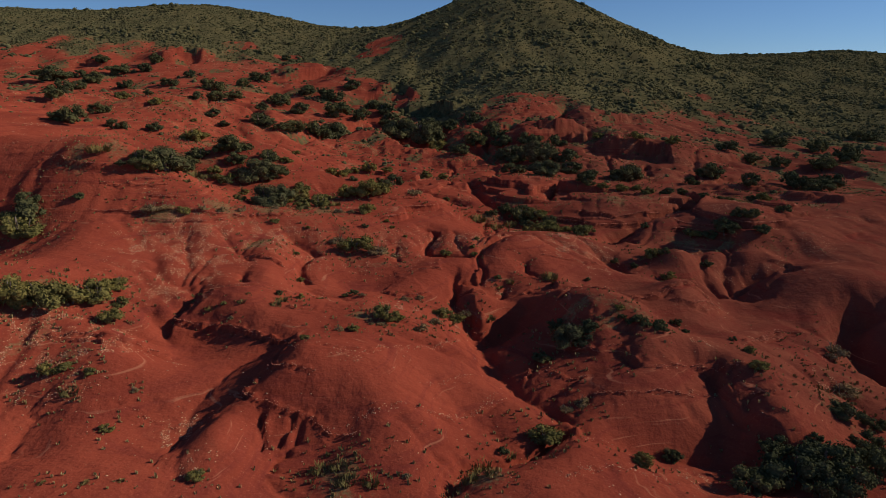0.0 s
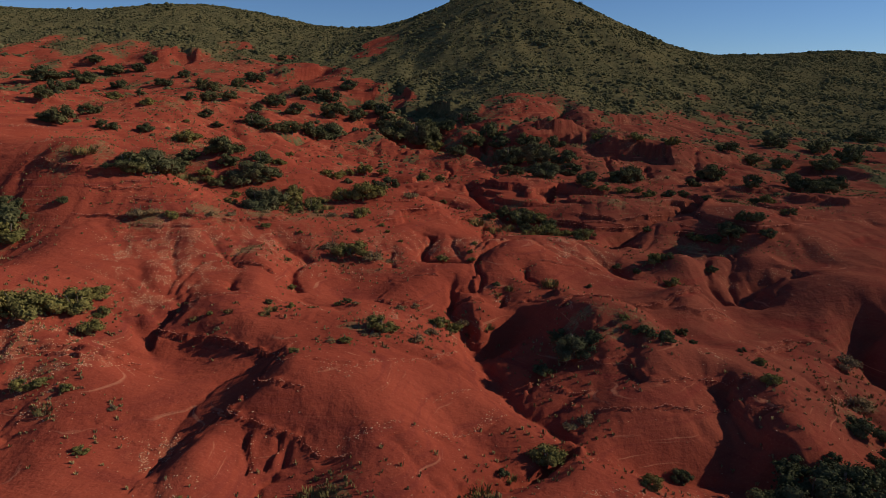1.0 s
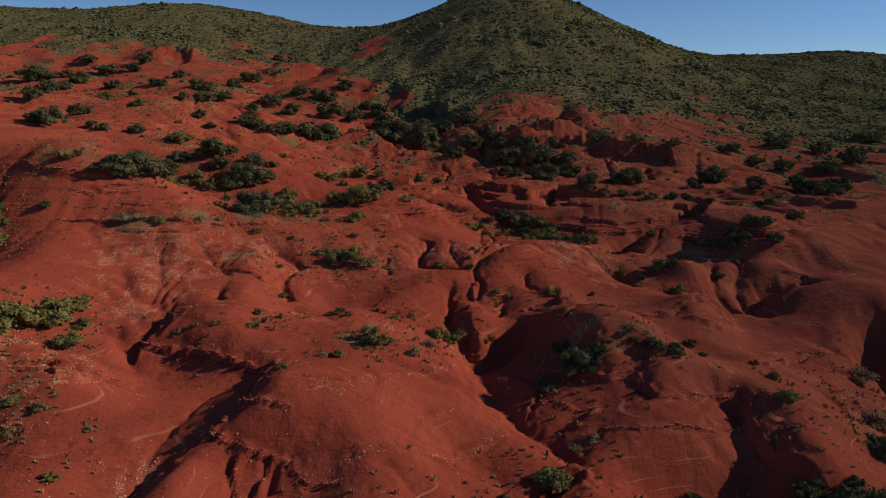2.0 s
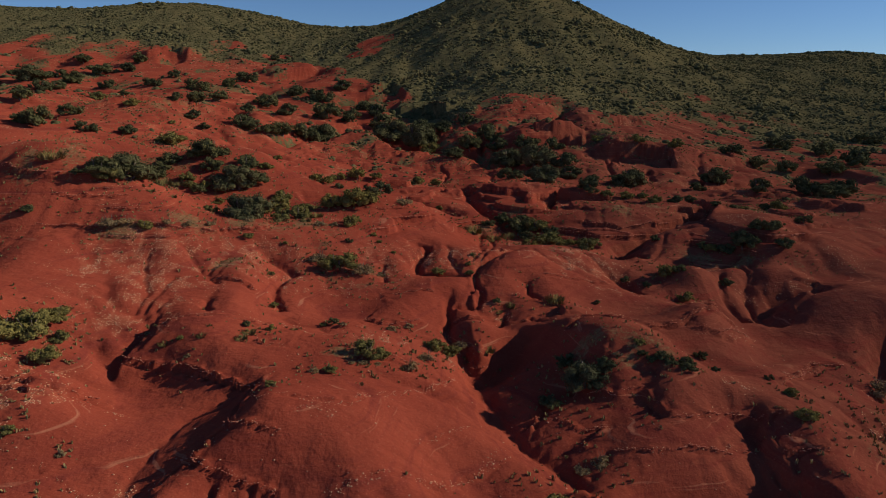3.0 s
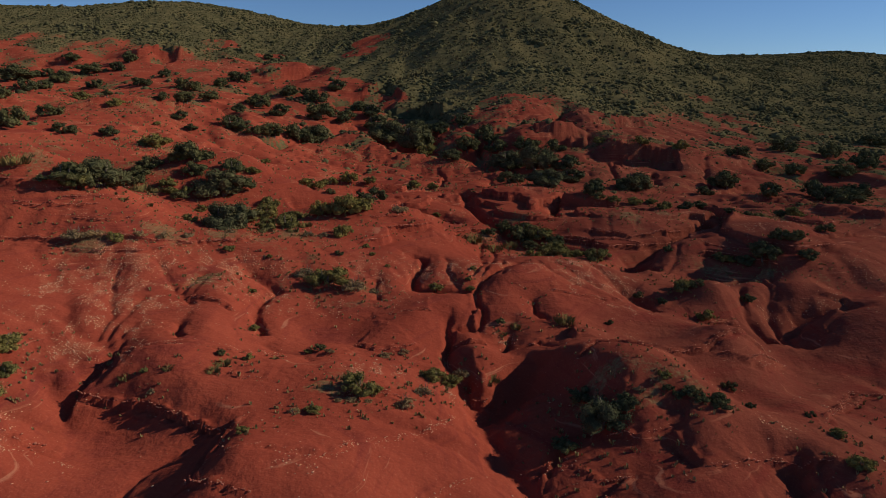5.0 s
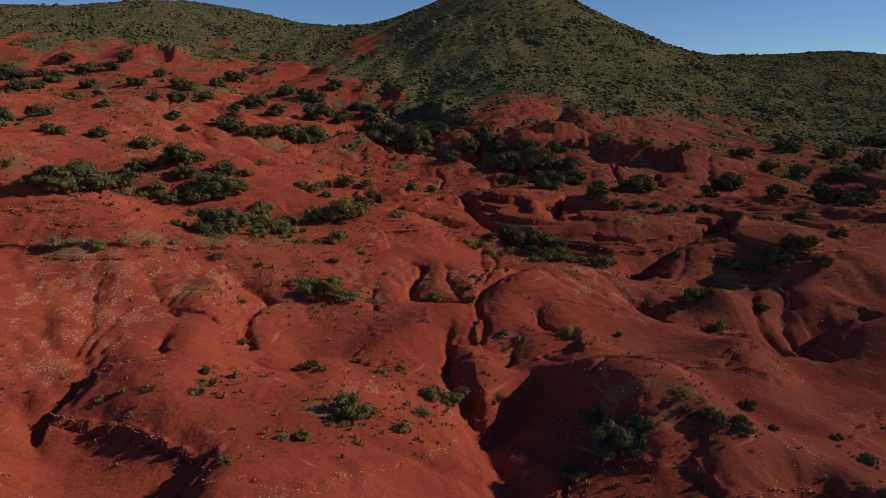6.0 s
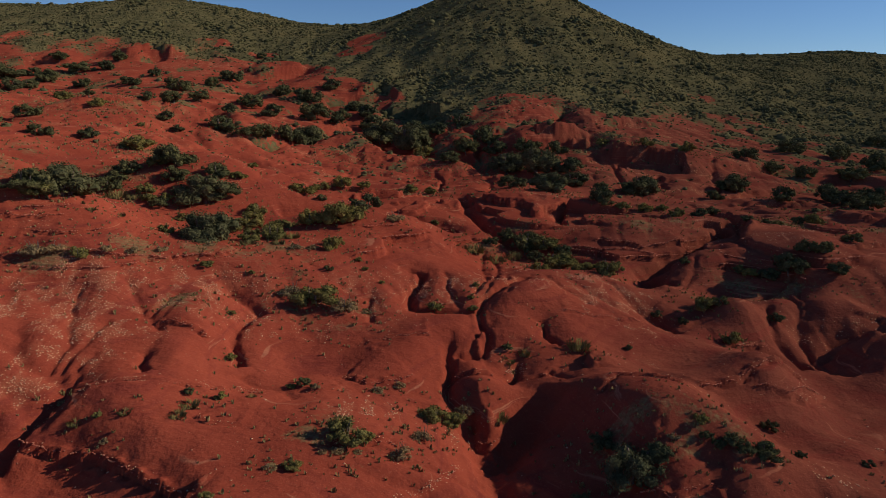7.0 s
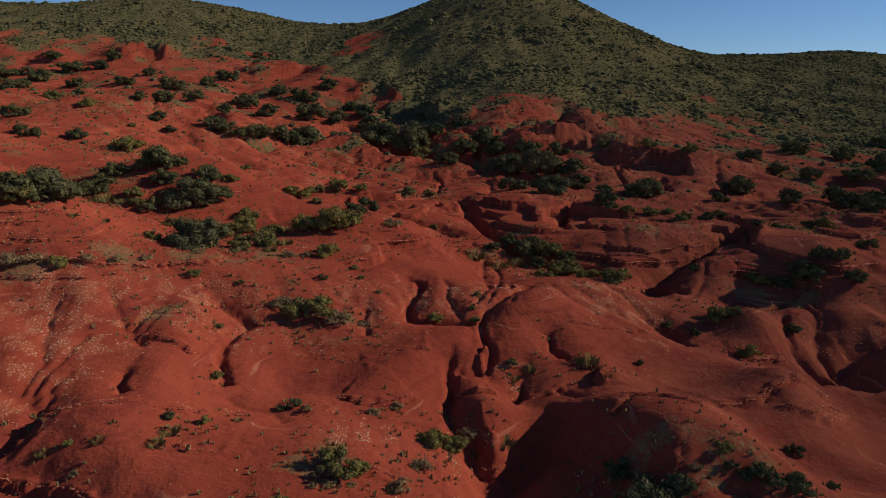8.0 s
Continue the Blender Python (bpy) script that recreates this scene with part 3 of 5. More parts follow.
def rough_land(x, y):
    """The height of the ground before the rain has worked on it."""
    x, y = np.asarray(x, float), np.asarray(y, float)
    z = base_height(x, y)
    # every line of erosion wanders a little
    wx = x + 0.9 * wave(x / 4.3, y / 4.3, 11) + 0.3 * wave(x / 1.3, y / 1.3, 12)
    wy = y + 0.9 * wave(x / 4.3, y / 4.3, 13) + 0.3 * wave(x / 1.3, y / 1.3, 14)
    lx = x + 0.35 * wave(x / 2.1, y / 2.1, 15) + 0.12 * wave(x / 0.6, y / 0.6, 16)
    ly = y + 0.35 * wave(x / 2.1, y / 2.1, 17) + 0.12 * wave(x / 0.6, y / 0.6, 18)
    wx, wy = x + 0.6 * (wx - x), y + 0.6 * (wy - y)
    for kx, ky, r, h in KNOLLS:
        d = ((x - kx) ** 2 + (y - ky) ** 2) / r**2
        z = z + h * np.maximum(1 - d, 0) ** 1.5
    bad = 1 - smooth(230, 330, y + 0.15 * x)
    # domes between creases
    big = np.abs(wave(wx / 11, wy / 15, 21))
    calm = 1 - 0.65 * smooth(64, 74, y) * (1 - smooth(135, 160, y))
    mid = 0.25 + calm * (np.abs(wave(wx / 4.6 + 7, wy / 6.5, 22)) - 0.25)
    fine = np.abs(wave(wx / 1.9, wy / 2.6 + 3, 23))
    far = smooth(150, 215, y)
    huge = np.abs(wave(wx / 23 + 3, wy / 30, 27))
    z = z + bad * far * (3.4 * (huge - 0.22) + 1.9 * (big - 0.25) + 1.2 * (mid - 0.25))
    # the far side of the valley is cut up more closely
    cut_up = smooth(42, 60, x) * smooth(82, 105, y) * (1 - far)
    sharp_mid = np.abs(wave(wx / 4.6 + 7, wy / 6.5, 22)) - 0.25
    z = z + cut_up * (1.7 * (big - 0.25) + 1.1 * sharp_mid)
    z = z + bad * (0.45 * (big - 0.25) + 0.3 * (mid - 0.25) + 0.2 * (fine - 0.25) * smooth(-0.3, 0.4, wave(x / 14, y / 14, 24)))
    z = z + (1 - bad) * (1 - 0.75 * smooth(400, 470, y)) * (5 * np.abs(wave(x / 75, y / 110, 25)) - 1.2 + 1.8 * fbm(x / 28, y / 28, 26))
    # gullies: a sharp bottom, banks that round off upwards
    cut = np.zeros(x.shape)
    for width, depth, course in GULLIES:
        px, py = [p[0] for p in course], [p[1] for p in course]
        m = 5 * width
        inside = (x > min(px) - m) & (x < max(px) + m) & (y > min(py) - m) & (y < max(py) + m)
        if not inside.any():
            continue
        d, _, share = along(course, wx[inside], wy[inside])
        taper = smooth(0, 0.06, share) * smooth(1.0, 0.9, share) * 0.75 + 0.25
        q = d / width
        steep = min(max(0.38 * depth - 0.3, 0.08), 0.6)
        shape = (1 - steep) * np.exp(-np.maximum(q - 0.06, 0) * 1.0) + steep * (1 - smooth(0.12, 0.85, q))
        cut[inside] = np.maximum(cut[inside], depth * taper * shape)
    z = z - cut
    # brows: the back flattens, the slope below runs even
    for height, run, course in BROWS:
        px, py = [p[0] for p in course], [p[1] for p in course]
        m = 5 * run
        inside = (x > min(px) - m) & (x < max(px) + m) & (y > min(py) - m) & (y < max(py) + m)
        if not inside.any():
            continue
        d, side, share = along(course, lx[inside], ly[inside])
        s = d * side
        ends = smooth(0, 0.1, share) * smooth(1.0, 0.9, share) * np.exp(-np.maximum(np.abs(s) - 2 * run, 0) / run)
        ribs = 0.12 * run * np.abs(wave(lx[inside] / (0.35 * run), ly[inside] / run, 35))
        sharp = np.clip((s - ribs + run) / run, 0, 1)
        broad = smooth(-3 * run, 2 * run, s)
        z[inside] += ends * height * (sharp - broad)
    # ledges: a short step down, and a bench above that runs out
    for step, course in LEDGES:
        px, py = [p[0] for p in course], [p[1] for p in course]
        m = 12 * step + 3
        inside = (x > min(px) - m) & (x < max(px) + m) & (y > min(py) - m) & (y < max(py) + m)
        if not inside.any():
            continue
        d, side, share = along(course, lx[inside], ly[inside])
        s = d * side
        ends = smooth(0, 0.08, share) * smooth(1.0, 0.92, share)
        lift = step * smooth(-0.14 - 0.05 * step, 0.03, s) * np.exp(-np.maximum(s, 0) / (5 * step + 1.0))
        dip = -0.35 * step * np.exp(-((s + 0.25 * step + 0.1) / (1.2 * step)) ** 2) * (s < 0.02)
        z[inside] += ends * (lift + dip)
    # scarps: a steep face under a lip, ground that eases off behind and below
    for height, run, back, foot, course in SCARPS:
        px, py = [p[0] for p in course], [p[1] for p in course]
        m = 4 * max(back, foot)
        inside = (x > min(px) - m) & (x < max(px) + m) & (y > min(py) - m) & (y < max(py) + m)
        if not inside.any():
            continue
        d, side, share = along(course, lx[inside], ly[inside])
        s = d * side
        ends = smooth(0, 0.16, share) * smooth(1.0, 0.84, share)
        face = np.clip((s + run) / run, 0, 1)
        rise = np.where(s > 0, 0.55 * np.exp(-np.maximum(s, 0) / back), np.where(s < -run, -0.45 * np.exp(np.minimum(s + run, 0) / foot), face - 0.45))
        z[inside] += ends * height * rise
    # harder beds stand out as small terraces
    bed = 2.3
    level = (z - 0.02 * x + 0.015 * y + 0.5 * wave(x / 30, y / 30, 33)) / bed
    part = level - np.floor(level)
    firm = smooth(-0.25, 0.25, wave(x / 17, y / 17, 34)) * (0.08 + 0.37 * np.maximum(smooth(130, 170, y), smooth(50, 75, x) * smooth(90, 110, y))) * (1 - smooth(300, 420, y))
    z = z + bed * firm * (smooth(0.38, 0.56, part) - part)
    z = z + 0.05 * fbm(x / 0.9, y / 0.9, 31, 2)
    return z


# ---- rain: water gathers downhill and cuts a net of rills; the ground between them creeps into rounded backs ----
def blurred(a, n):
    """A box blur of n cells each way, twice."""
    for _ in range(2):
        for axis in (0, 1):
            p = np.pad(a, [(n + 1, n) if k == axis else (0, 0) for k in (0, 1)], mode="edge")
            c = np.cumsum(p, axis)
            size = a.shape[axis]
            hi = np.take(c, range(2 * n + 1, 2 * n + 1 + size), axis)
            lo = np.take(c, range(0, size), axis)
            a = (hi - lo) / (2 * n + 1)
    return a


def rain(x0, x1, y0, y1, cell, rounds, force, creep, broad, depth, most):
    """The change of height that running water makes on one stretch of ground."""
    xs, ys = np.arange(x0, x1, cell), np.arange(y0, y1, cell)
    gx, gy = np.meshgrid(xs, ys)
    z = rough_land(gx, gy)
    z = z + 0.12 * cell * wave(gx / (2.2 * cell), gy / (2.2 * cell), 91)
    first = z.copy()
    ny, nx = z.shape
    index = np.arange(ny * nx).reshape(ny, nx)
    shifts = [(a, b) for a in (-1, 0, 1) for b in (-1, 0, 1) if a or b]
    for _ in range(rounds):
        pad = np.pad(z, 1, constant_values=1e9)
        best, into = np.full(z.shape, 0.0), index.copy()
        for a, b in shifts:
            drop = (z - pad[1 + a : 1 + a + ny, 1 + b : 1 + b + nx]) / math.hypot(a, b)
            lower = drop > best
            best = np.where(lower, drop, best)
            into = np.where(lower, index + a * nx + b, into)
        into[0], into[-1], into[:, 0], into[:, -1] = index[0], index[-1], index[:, 0], index[:, -1]
        order = np.argsort(z, axis=None).tolist()
        to, water = into.ravel().tolist(), [cell * cell] * (ny * nx)
        for i in reversed(order):
            if to[i] != i:
                water[to[i]] += water[i]
        bite = (force * np.sqrt(np.minimum(np.array(water), most))).tolist()
        flat = z.ravel().tolist()
        for i in order:
            j = to[i]
            if j != i:
                flat[i] = (flat[i] + bite[i] * flat[j]) / (1 + bite[i])
        z = np.array(flat).reshape(ny, nx)
        pad = np.pad(z, 1, mode="edge")
        z = z + creep * (pad[:-2, 1:-1] + pad[2:, 1:-1] + pad[1:-1, :-2] + pad[1:-1, 2:] - 4 * z)
    change = z - first
    change = change - blurred(change, broad)
    change = np.clip(change / change.std(), -2.6, 1.6) * depth
    return x0, y0, cell, change


RAIN = [
    rain(-62, 72, 33, 122, 0.6, 14, 0.05, 0.08, 7, 0.18, 400),
    rain(-130, 150, 95, 300, 1.3, 14, 0.035, 0.08, 8, 0.26, 900),
    rain(-300, 320, 250, 640, 3.2, 12, 0.03, 0.08, 8, 0.26, 4000),
]


def rained(x, y, field):
    """The change of height at any place, fading out at the stretch's rim."""
    x0, y0, cell, a = field
    u, v = (x - x0) / cell, (y - y0) / cell
    ny, nx = a.shape
    rim = smooth(0, 12, u) * smooth(nx - 1, nx - 13, u) * smooth(0, 12, v) * smooth(ny - 1, ny - 13, v)
    iu, iv = np.clip(np.floor(u).astype(int), 1, nx - 3), np.clip(np.floor(v).astype(int), 1, ny - 3)
    fu, fv = np.clip(u - iu, 0, 1), np.clip(v - iv, 0, 1)

    def weights(f):
        return (-0.5 * f + f**2 - 0.5 * f**3, 1 - 2.5 * f**2 + 1.5 * f**3, 0.5 * f + 2 * f**2 - 1.5 * f**3, -0.5 * f**2 + 0.5 * f**3)

    out = 0.0
    for dv, wv in zip((-1, 0, 1, 2), weights(fv)):
        for du, wu in zip((-1, 0, 1, 2), weights(fu)):
            out = out + wv * wu * a[iv + dv, iu + du]
    return out * rim


def worn_land(x, y):
    """The height of the ground without its hard beds."""
    x, y = np.asarray(x, float), np.asarray(y, float)
    calm = 1 - 0.25 * smooth(68, 80, y) * (1 - smooth(135, 160, y))
    return rough_land(x, y) + calm * sum(rained(x, y, field) for field in RAIN)


def over_bed(x, y, z, bed):
    """Height over a bed, which dips gently sideways, and how strongly the bed shows there."""
    bx, by, reach, level, step = bed
    there = smooth(reach + 2, reach - 2, np.abs(x - bx)) * smooth(16, 10, np.abs(y - by))
    return z - level + 0.03 * (x - bx) + 0.05 * wave(x / 1.7, y / 1.7, 36) + 0.12 * wave(x / 9, y / 9, 37), there


def bedded(x, y, z):
    """A hard bed makes a short wall with a bench above and a hollow at its foot."""
    z = z.copy()
    for bed in BEDS:
        step = bed[4]
        near = (np.abs(x - bed[0]) < bed[2] + 2) & (np.abs(y - bed[1]) < 16)
        if not near.any():
            continue
        h = z[near]
        rise, there = over_bed(x[near], y[near], h, bed)
        h = h + there * step * (smooth(-0.05, 0.03, rise) - smooth(-1.3 * step, 1.3 * step, rise))
        z[near] = h - there * 0.22 * step * smooth(-0.5 * step - 0.1, -0.06, rise) * (rise < 0)
    return z


def land(x, y):
    """The height of the ground."""
    x, y = np.asarray(x, float), np.asarray(y, float)
    return bedded(x, y, worn_land(x, y))


# ---- materials ----
def material(name):
    m = bpy.data.materials.new(name)
    m.use_nodes = True
    t = m.node_tree
    return m, t, t.nodes["Principled BSDF"]


def mix(t, kind, fac, a, b):
    n = t.nodes.new("ShaderNodeMix")
    n.data_type, n.blend_type = "RGBA", kind
    for sock, val in ((n.inputs[0], fac), (n.inputs[6], a), (n.inputs[7], b)):
        if hasattr(val, "is_linked"):
            t.links.new(val, sock)
        elif isinstance(val, (int, float)):
            sock.default_value = val
        else:
            sock.default_value = (*val, 1)
    return n.outputs[2]


def noise_tex(t, coords, scale, detail=4, rough=0.55, lo=0.35, hi=0.65):
    n = t.nodes.new("ShaderNodeTexNoise")
    n.inputs["Scale"].default_value, n.inputs["Detail"].default_value, n.inputs["Roughness"].default_value = scale, detail, rough
    t.links.new(coords, n.inputs["Vector"])
    r = t.nodes.new("ShaderNodeMapRange")
    r.inputs[1].default_value, r.inputs[2].default_value = lo, hi
    t.links.new(n.outputs[0], r.inputs[0])
    return r.outputs[0]


def attribute(t, name):
    n = t.nodes.new("ShaderNodeAttribute")
    n.attribute_name = name
    return n.outputs["Fac"]


def ramp_math(t, op, a, b):
    n = t.nodes.new("ShaderNodeMath")
    n.operation = op
    for sock, val in zip(n.inputs, (a, b)):
        if hasattr(val, "is_linked"):
            t.links.new(val, sock)
        else:
            sock.default_value = val
    return n.outputs[0]


def spread(t, val, lo, hi):
    r = t.nodes.new("ShaderNodeMapRange")
    r.inputs[1].default_value, r.inputs[2].default_value = lo, hi
    t.links.new(val, r.inputs[0])
    return r.outputs[0]


def rough_skin(m, col):
    """A dull, grainy surface that throws light back the way it came."""
    t = m.node_tree
    d = t.nodes.new("ShaderNodeBsdfDiffuse")
    d.inputs["Roughness"].default_value = 0.5
    t.links.new(col, d.inputs["Color"])
    t.links.new(d.outputs[0], t.nodes["Material Output"].inputs["Surface"])
    return d


def earth():
    m, t, p = material("red_mudstone")
    co = t.nodes.new("ShaderNodeTexCoord").outputs["Object"]
    # large drifts of colour, then streaks that follow the beds, then grain
    col = mix(t, "MIX", noise_tex(t, co, 0.09, 5), (0.245, 0.048, 0.028), (0.315, 0.066, 0.037))
    col = mix(t, "MIX", attribute(t, "dull"), col, mix(t, "MIX", noise_tex(t, co, 0.25, 6, 0.65), (0.150, 0.044, 0.030), (0.220, 0.069, 0.042)))
    beds = t.nodes.new("ShaderNodeMapping")
    beds.inputs["Scale"].default_value = (0.06, 0.06, 2.4)
    t.links.new(co, beds.inputs["Vector"])
    col = mix(t, "MIX", noise_tex(t, beds.outputs[0], 1.0, 5, 0.6, 0.52, 0.72), col, (0.20, 0.039, 0.028))
    col = mix(t, "MIX", noise_tex(t, beds.outputs[0], 1.7, 3, 0.5, 0.66, 0.72), col, (0.37, 0.13, 0.075))
    col = mix(t, "MIX", noise_tex(t, co, 1.6, 9, 0.74, 0.54, 0.92), col, (0.175, 0.036, 0.026))
    col = mix(t, "MIX", noise_tex(t, co, 6.0, 7, 0.75, 0.54, 0.74), col, (0.38, 0.11, 0.064))
    # pale stone chips, thick where the rubble lies
    pale = attribute(t, "pale")
    cells = t.nodes.new("ShaderNodeTexVoronoi")
    cells.inputs["Scale"].default_value = 5.0
    t.links.new(co, cells.inputs["Vector"])
    chip = spread(t, cells.outputs["Distance"], 0.34, 0.22)
    pick = t.nodes.new("ShaderNodeSeparateColor")
    t.links.new(cells.outputs["Color"], pick.inputs[0])
    kept = ramp_math(t, "LESS_THAN", pick.outputs[0], ramp_math(t, "MULTIPLY", pale, 0.9))
    chips = ramp_math(t, "MULTIPLY", chip, kept)
    col = mix(t, "MIX", ramp_math(t, "MULTIPLY", pale, 0.3), col, (0.45, 0.17, 0.09))
    col = mix(t, "MIX", chips, col, mix(t, "MIX", pick.outputs[1], (0.48, 0.22, 0.12), (0.64, 0.39, 0.23)))
    # dry grass, then low scrub
    straw = mix(t, "MIX", noise_tex(t, co, 3.0, 6, 0.7), (0.10, 0.085, 0.035), (0.27, 0.20, 0.10))
    blades = ramp_math(t, "ADD", attribute(t, "straw"), ramp_math(t, "MULTIPLY", ramp_math(t, "SUBTRACT", noise_tex(t, co, 2.2, 8, 0.75, 0.2, 0.8), 0.5), 1.1))
    col = mix(t, "MIX", ramp_math(t, "MULTIPLY", spread(t, blades, 0.45, 0.8), 0.8), col, straw)
    veg = attribute(t, "cover")
    green = mix(t, "MIX", noise_tex(t, co, 0.30, 6, 0.7, 0.38, 0.62), (0.062, 0.060, 0.028), (0.155, 0.132, 0.062))
    green = mix(t, "MIX", noise_tex(t, co, 0.045, 4, 0.6, 0.45, 0.65), green, (0.14, 0.115, 0.052))
    edge = ramp_math(t, "ADD", veg, ramp_math(t, "MULTIPLY", ramp_math(t, "SUBTRACT", noise_tex(t, co, 0.8, 6, 0.7, 0.2, 0.8), 0.5), 0.9))
    col = mix(t, "MIX", spread(t, edge, 0.42, 0.58), col, green)
    rough = rough_skin(m, col)
    bump = t.nodes.new("ShaderNodeBump")
    bump.inputs["Strength"].default_value, bump.inputs["Distance"].default_value = 0.7, 0.13
    n = t.nodes.new("ShaderNodeTexNoise")
    n.inputs["Scale"].default_value, n.inputs["Detail"].default_value, n.inputs["Roughness"].default_value = 2.6, 9, 0.62
    t.links.new(co, n.inputs["Vector"])
    wide = t.nodes.new("ShaderNodeTexNoise")
    wide.inputs["Scale"].default_value, wide.inputs["Detail"].default_value, wide.inputs["Roughness"].default_value = 0.5, 5, 0.55
    t.links.new(co, wide.inputs["Vector"])
    relief = ramp_math(t, "ADD", n.outputs[0], ramp_math(t, "MULTIPLY", wide.outputs[0], 2.2))
    t.links.new(ramp_math(t, "ADD", relief, ramp_math(t, "MULTIPLY", chips, 0.6)), bump.inputs["Height"])
    t.links.new(bump.outputs[0], rough.inputs["Normal"])
    return m


EARTH = earth()


# ---- the ground: one sheet, finer where it is near ----
def steps(marks):
    """Stations along an axis: from each mark the spacing runs to the next mark's."""
    out = [marks[0][0]]
    for (a, sa), (b, sb) in zip(marks, marks[1:]):
        while out[-1] < b:
            k = (out[-1] - a) / (b - a)
            out.append(out[-1] + sa + (sb - sa) * max(k, 0))
    return np.array(out)


def patches(x, y, spots):
    """0 to 1 over round patches."""
    out = np.zeros(np.shape(x))
    for px, py, r in spots:
        d2 = ((x - px) ** 2 + (y - py) ** 2) / r**2
        near = d2 < 5
        out[near] = np.maximum(out[near], np.exp(-d2[near]))
    return out


def cover_at(x, y):
    """How much of the soil is under grass and low scrub."""
    line = np.interp(x, [-200, -110, -60, -20, 15, 100, 200], [415, 400, 385, 320, 285, 315, 305])
    wild = fbm(x / 14, y / 20, 42)
    hill = smooth(-45, 30, y - line + 50 * fbm(x / 30, y / 45, 41))
    hill = hill * (1 - 0.9 * smooth(0.25, 0.6, patches(x, y, BARE) + 0.35 * wild))
    slopes = smooth(-0.05, 0.45, wild) * smooth(150, 230, y) * 0.6
    side = smooth(-0.25, 0.3, wild) * smooth(60, 130, x) * smooth(110, 190, y) * 0.75
    return np.clip(np.maximum.reduce([hill, slopes, side]), 0, 1)


def straw_at(x, y):
    """Dry grass round the shrubs."""
    return np.clip(0.75 * patches(x, y, GRASSY) * smooth(-0.4, 0.3, fbm(x / 4, y / 4, 45)), 0, 1)


def pale_at(x, y):
    out = np.zeros(np.shape(x))
    for px, py, r, amount in RUBBLE:
        d2 = ((x - px) ** 2 + ((y - py) * 0.8) ** 2) / r**2
        near = d2 < 6
        out[near] = np.maximum(out[near], amount * np.exp(-d2[near]))
    out = out * smooth(-0.45, 0.1, fbm(x / 3.5, y / 3.5, 51)) * (0.35 + 0.65 * smooth(-0.2, 0.15, fbm(x / 1.1 + 0.2 * y, y / 2.8, 56)))
    return np.clip(0.9 * smooth(0.22, 0.85, out) + (0.2 + 0.35 * smooth(140, 175, y)) * smooth(0.1, 0.45, fbm(x / 9, y / 6, 52)) * smooth(75, 100, y), 0, 1)


def dull_at(x, y):
    """How far the ground colour turns browner, darker and less red towards the right."""
    return 0.8 * smooth(6, 34, x - 0.14 * (y - 90) + 10 * fbm(x / 16, y / 22, 55)) * smooth(46, 70, y + 0.3 * x)


def build_ground():
    ys = steps([(-400, 60), (-40, 12), (30, 0.6), (40, 0.22), (75, 0.21), (128, 0.25), (175, 0.6), (260, 1.1), (420, 2.2), (620, 3), (900, 25), (4200, 300)])
    right = steps([(0, 0.24), (40, 0.26), (60, 0.4), (110, 0.8), (230, 1.8), (420, 4), (800, 30), (4200, 300)])
    xs = np.concatenate([-right[:0:-1], right])
    gx, gy = np.meshgrid(xs, ys)
    gz = land(gx, gy)
    nx, ny = len(xs), len(ys)
    co = np.stack([gx, gy, gz], -1).reshape(-1, 3)
    i = (np.arange(ny - 1)[:, None] * nx + np.arange(nx - 1)).ravel()
    faces = np.stack([i, i + 1, i + nx + 1, i + nx], 1).astype(np.int32)
    me = bpy.data.meshes.new("ground")
    me.vertices.add(len(co))
    me.vertices.foreach_set("co", co.ravel())
    me.loops.add(faces.size)
    me.loops.foreach_set("vertex_index", faces.ravel())
    me.polygons.add(len(faces))
    me.polygons.foreach_set("loop_start", np.arange(0, faces.size, 4, dtype=np.int32))
    me.polygons.foreach_set("use_smooth", np.ones(len(faces), bool))
    at = me.attributes.new("cover", "FLOAT", "POINT")
    at.data.foreach_set("value", cover_at(gx, gy).ravel())
    at = me.attributes.new("straw", "FLOAT", "POINT")
    at.data.foreach_set("value", straw_at(gx, gy).ravel())
    at = me.attributes.new("dull", "FLOAT", "POINT")
    at.data.foreach_set("value", dull_at(gx, gy).ravel())
    at = me.attributes.new("pale", "FLOAT", "POINT")
    at.data.foreach_set("value", pale_at(gx, gy).ravel())
    me.update()
    me.materials.append(EARTH)
    return tagged(new("ground", me), "bare red mudstone badland with gullies, ledges and scrub hills", "ground", kind="structure")


ground = build_ground()


# ---- plants ----
def leaf_material(name, dark, light, island=False):
    """Leaves: every spray has its own tone, and every plant its own."""
    m, t, p = material(name)
    pick = t.nodes.new("ShaderNodeNewGeometry").outputs["Random Per Island"]
    co = t.nodes.new("ShaderNodeTexCoord").outputs["Object"]
    col = mix(t, "MIX", noise_tex(t, co, 7.0 if not island else 0.06, 5, 0.65, 0.3, 0.7), dark, light)
    col = mix(t, "MULTIPLY", 1.0, col, mix(t, "MIX", pick, (0.68, 0.7, 0.68), (1.3, 1.26, 1.2)))
    if not island:
        whole = t.nodes.new("ShaderNodeObjectInfo").outputs["Random"]
        col = mix(t, "MULTIPLY", 1.0, col, mix(t, "MIX", whole, (0.82, 0.86, 0.86), (1.2, 1.15, 1.0)))
    rough_skin(m, col)
    return m


def wood_material():
    m, t, p = material("grey_bark")
    co = t.nodes.new("ShaderNodeTexCoord").outputs["Object"]
    t.links.new(mix(t, "MIX", noise_tex(t, co, 9, 5), (0.07, 0.05, 0.04), (0.19, 0.15, 0.12)), p.inputs["Base Color"])
    p.inputs["Roughness"].default_value = 0.9
    return m


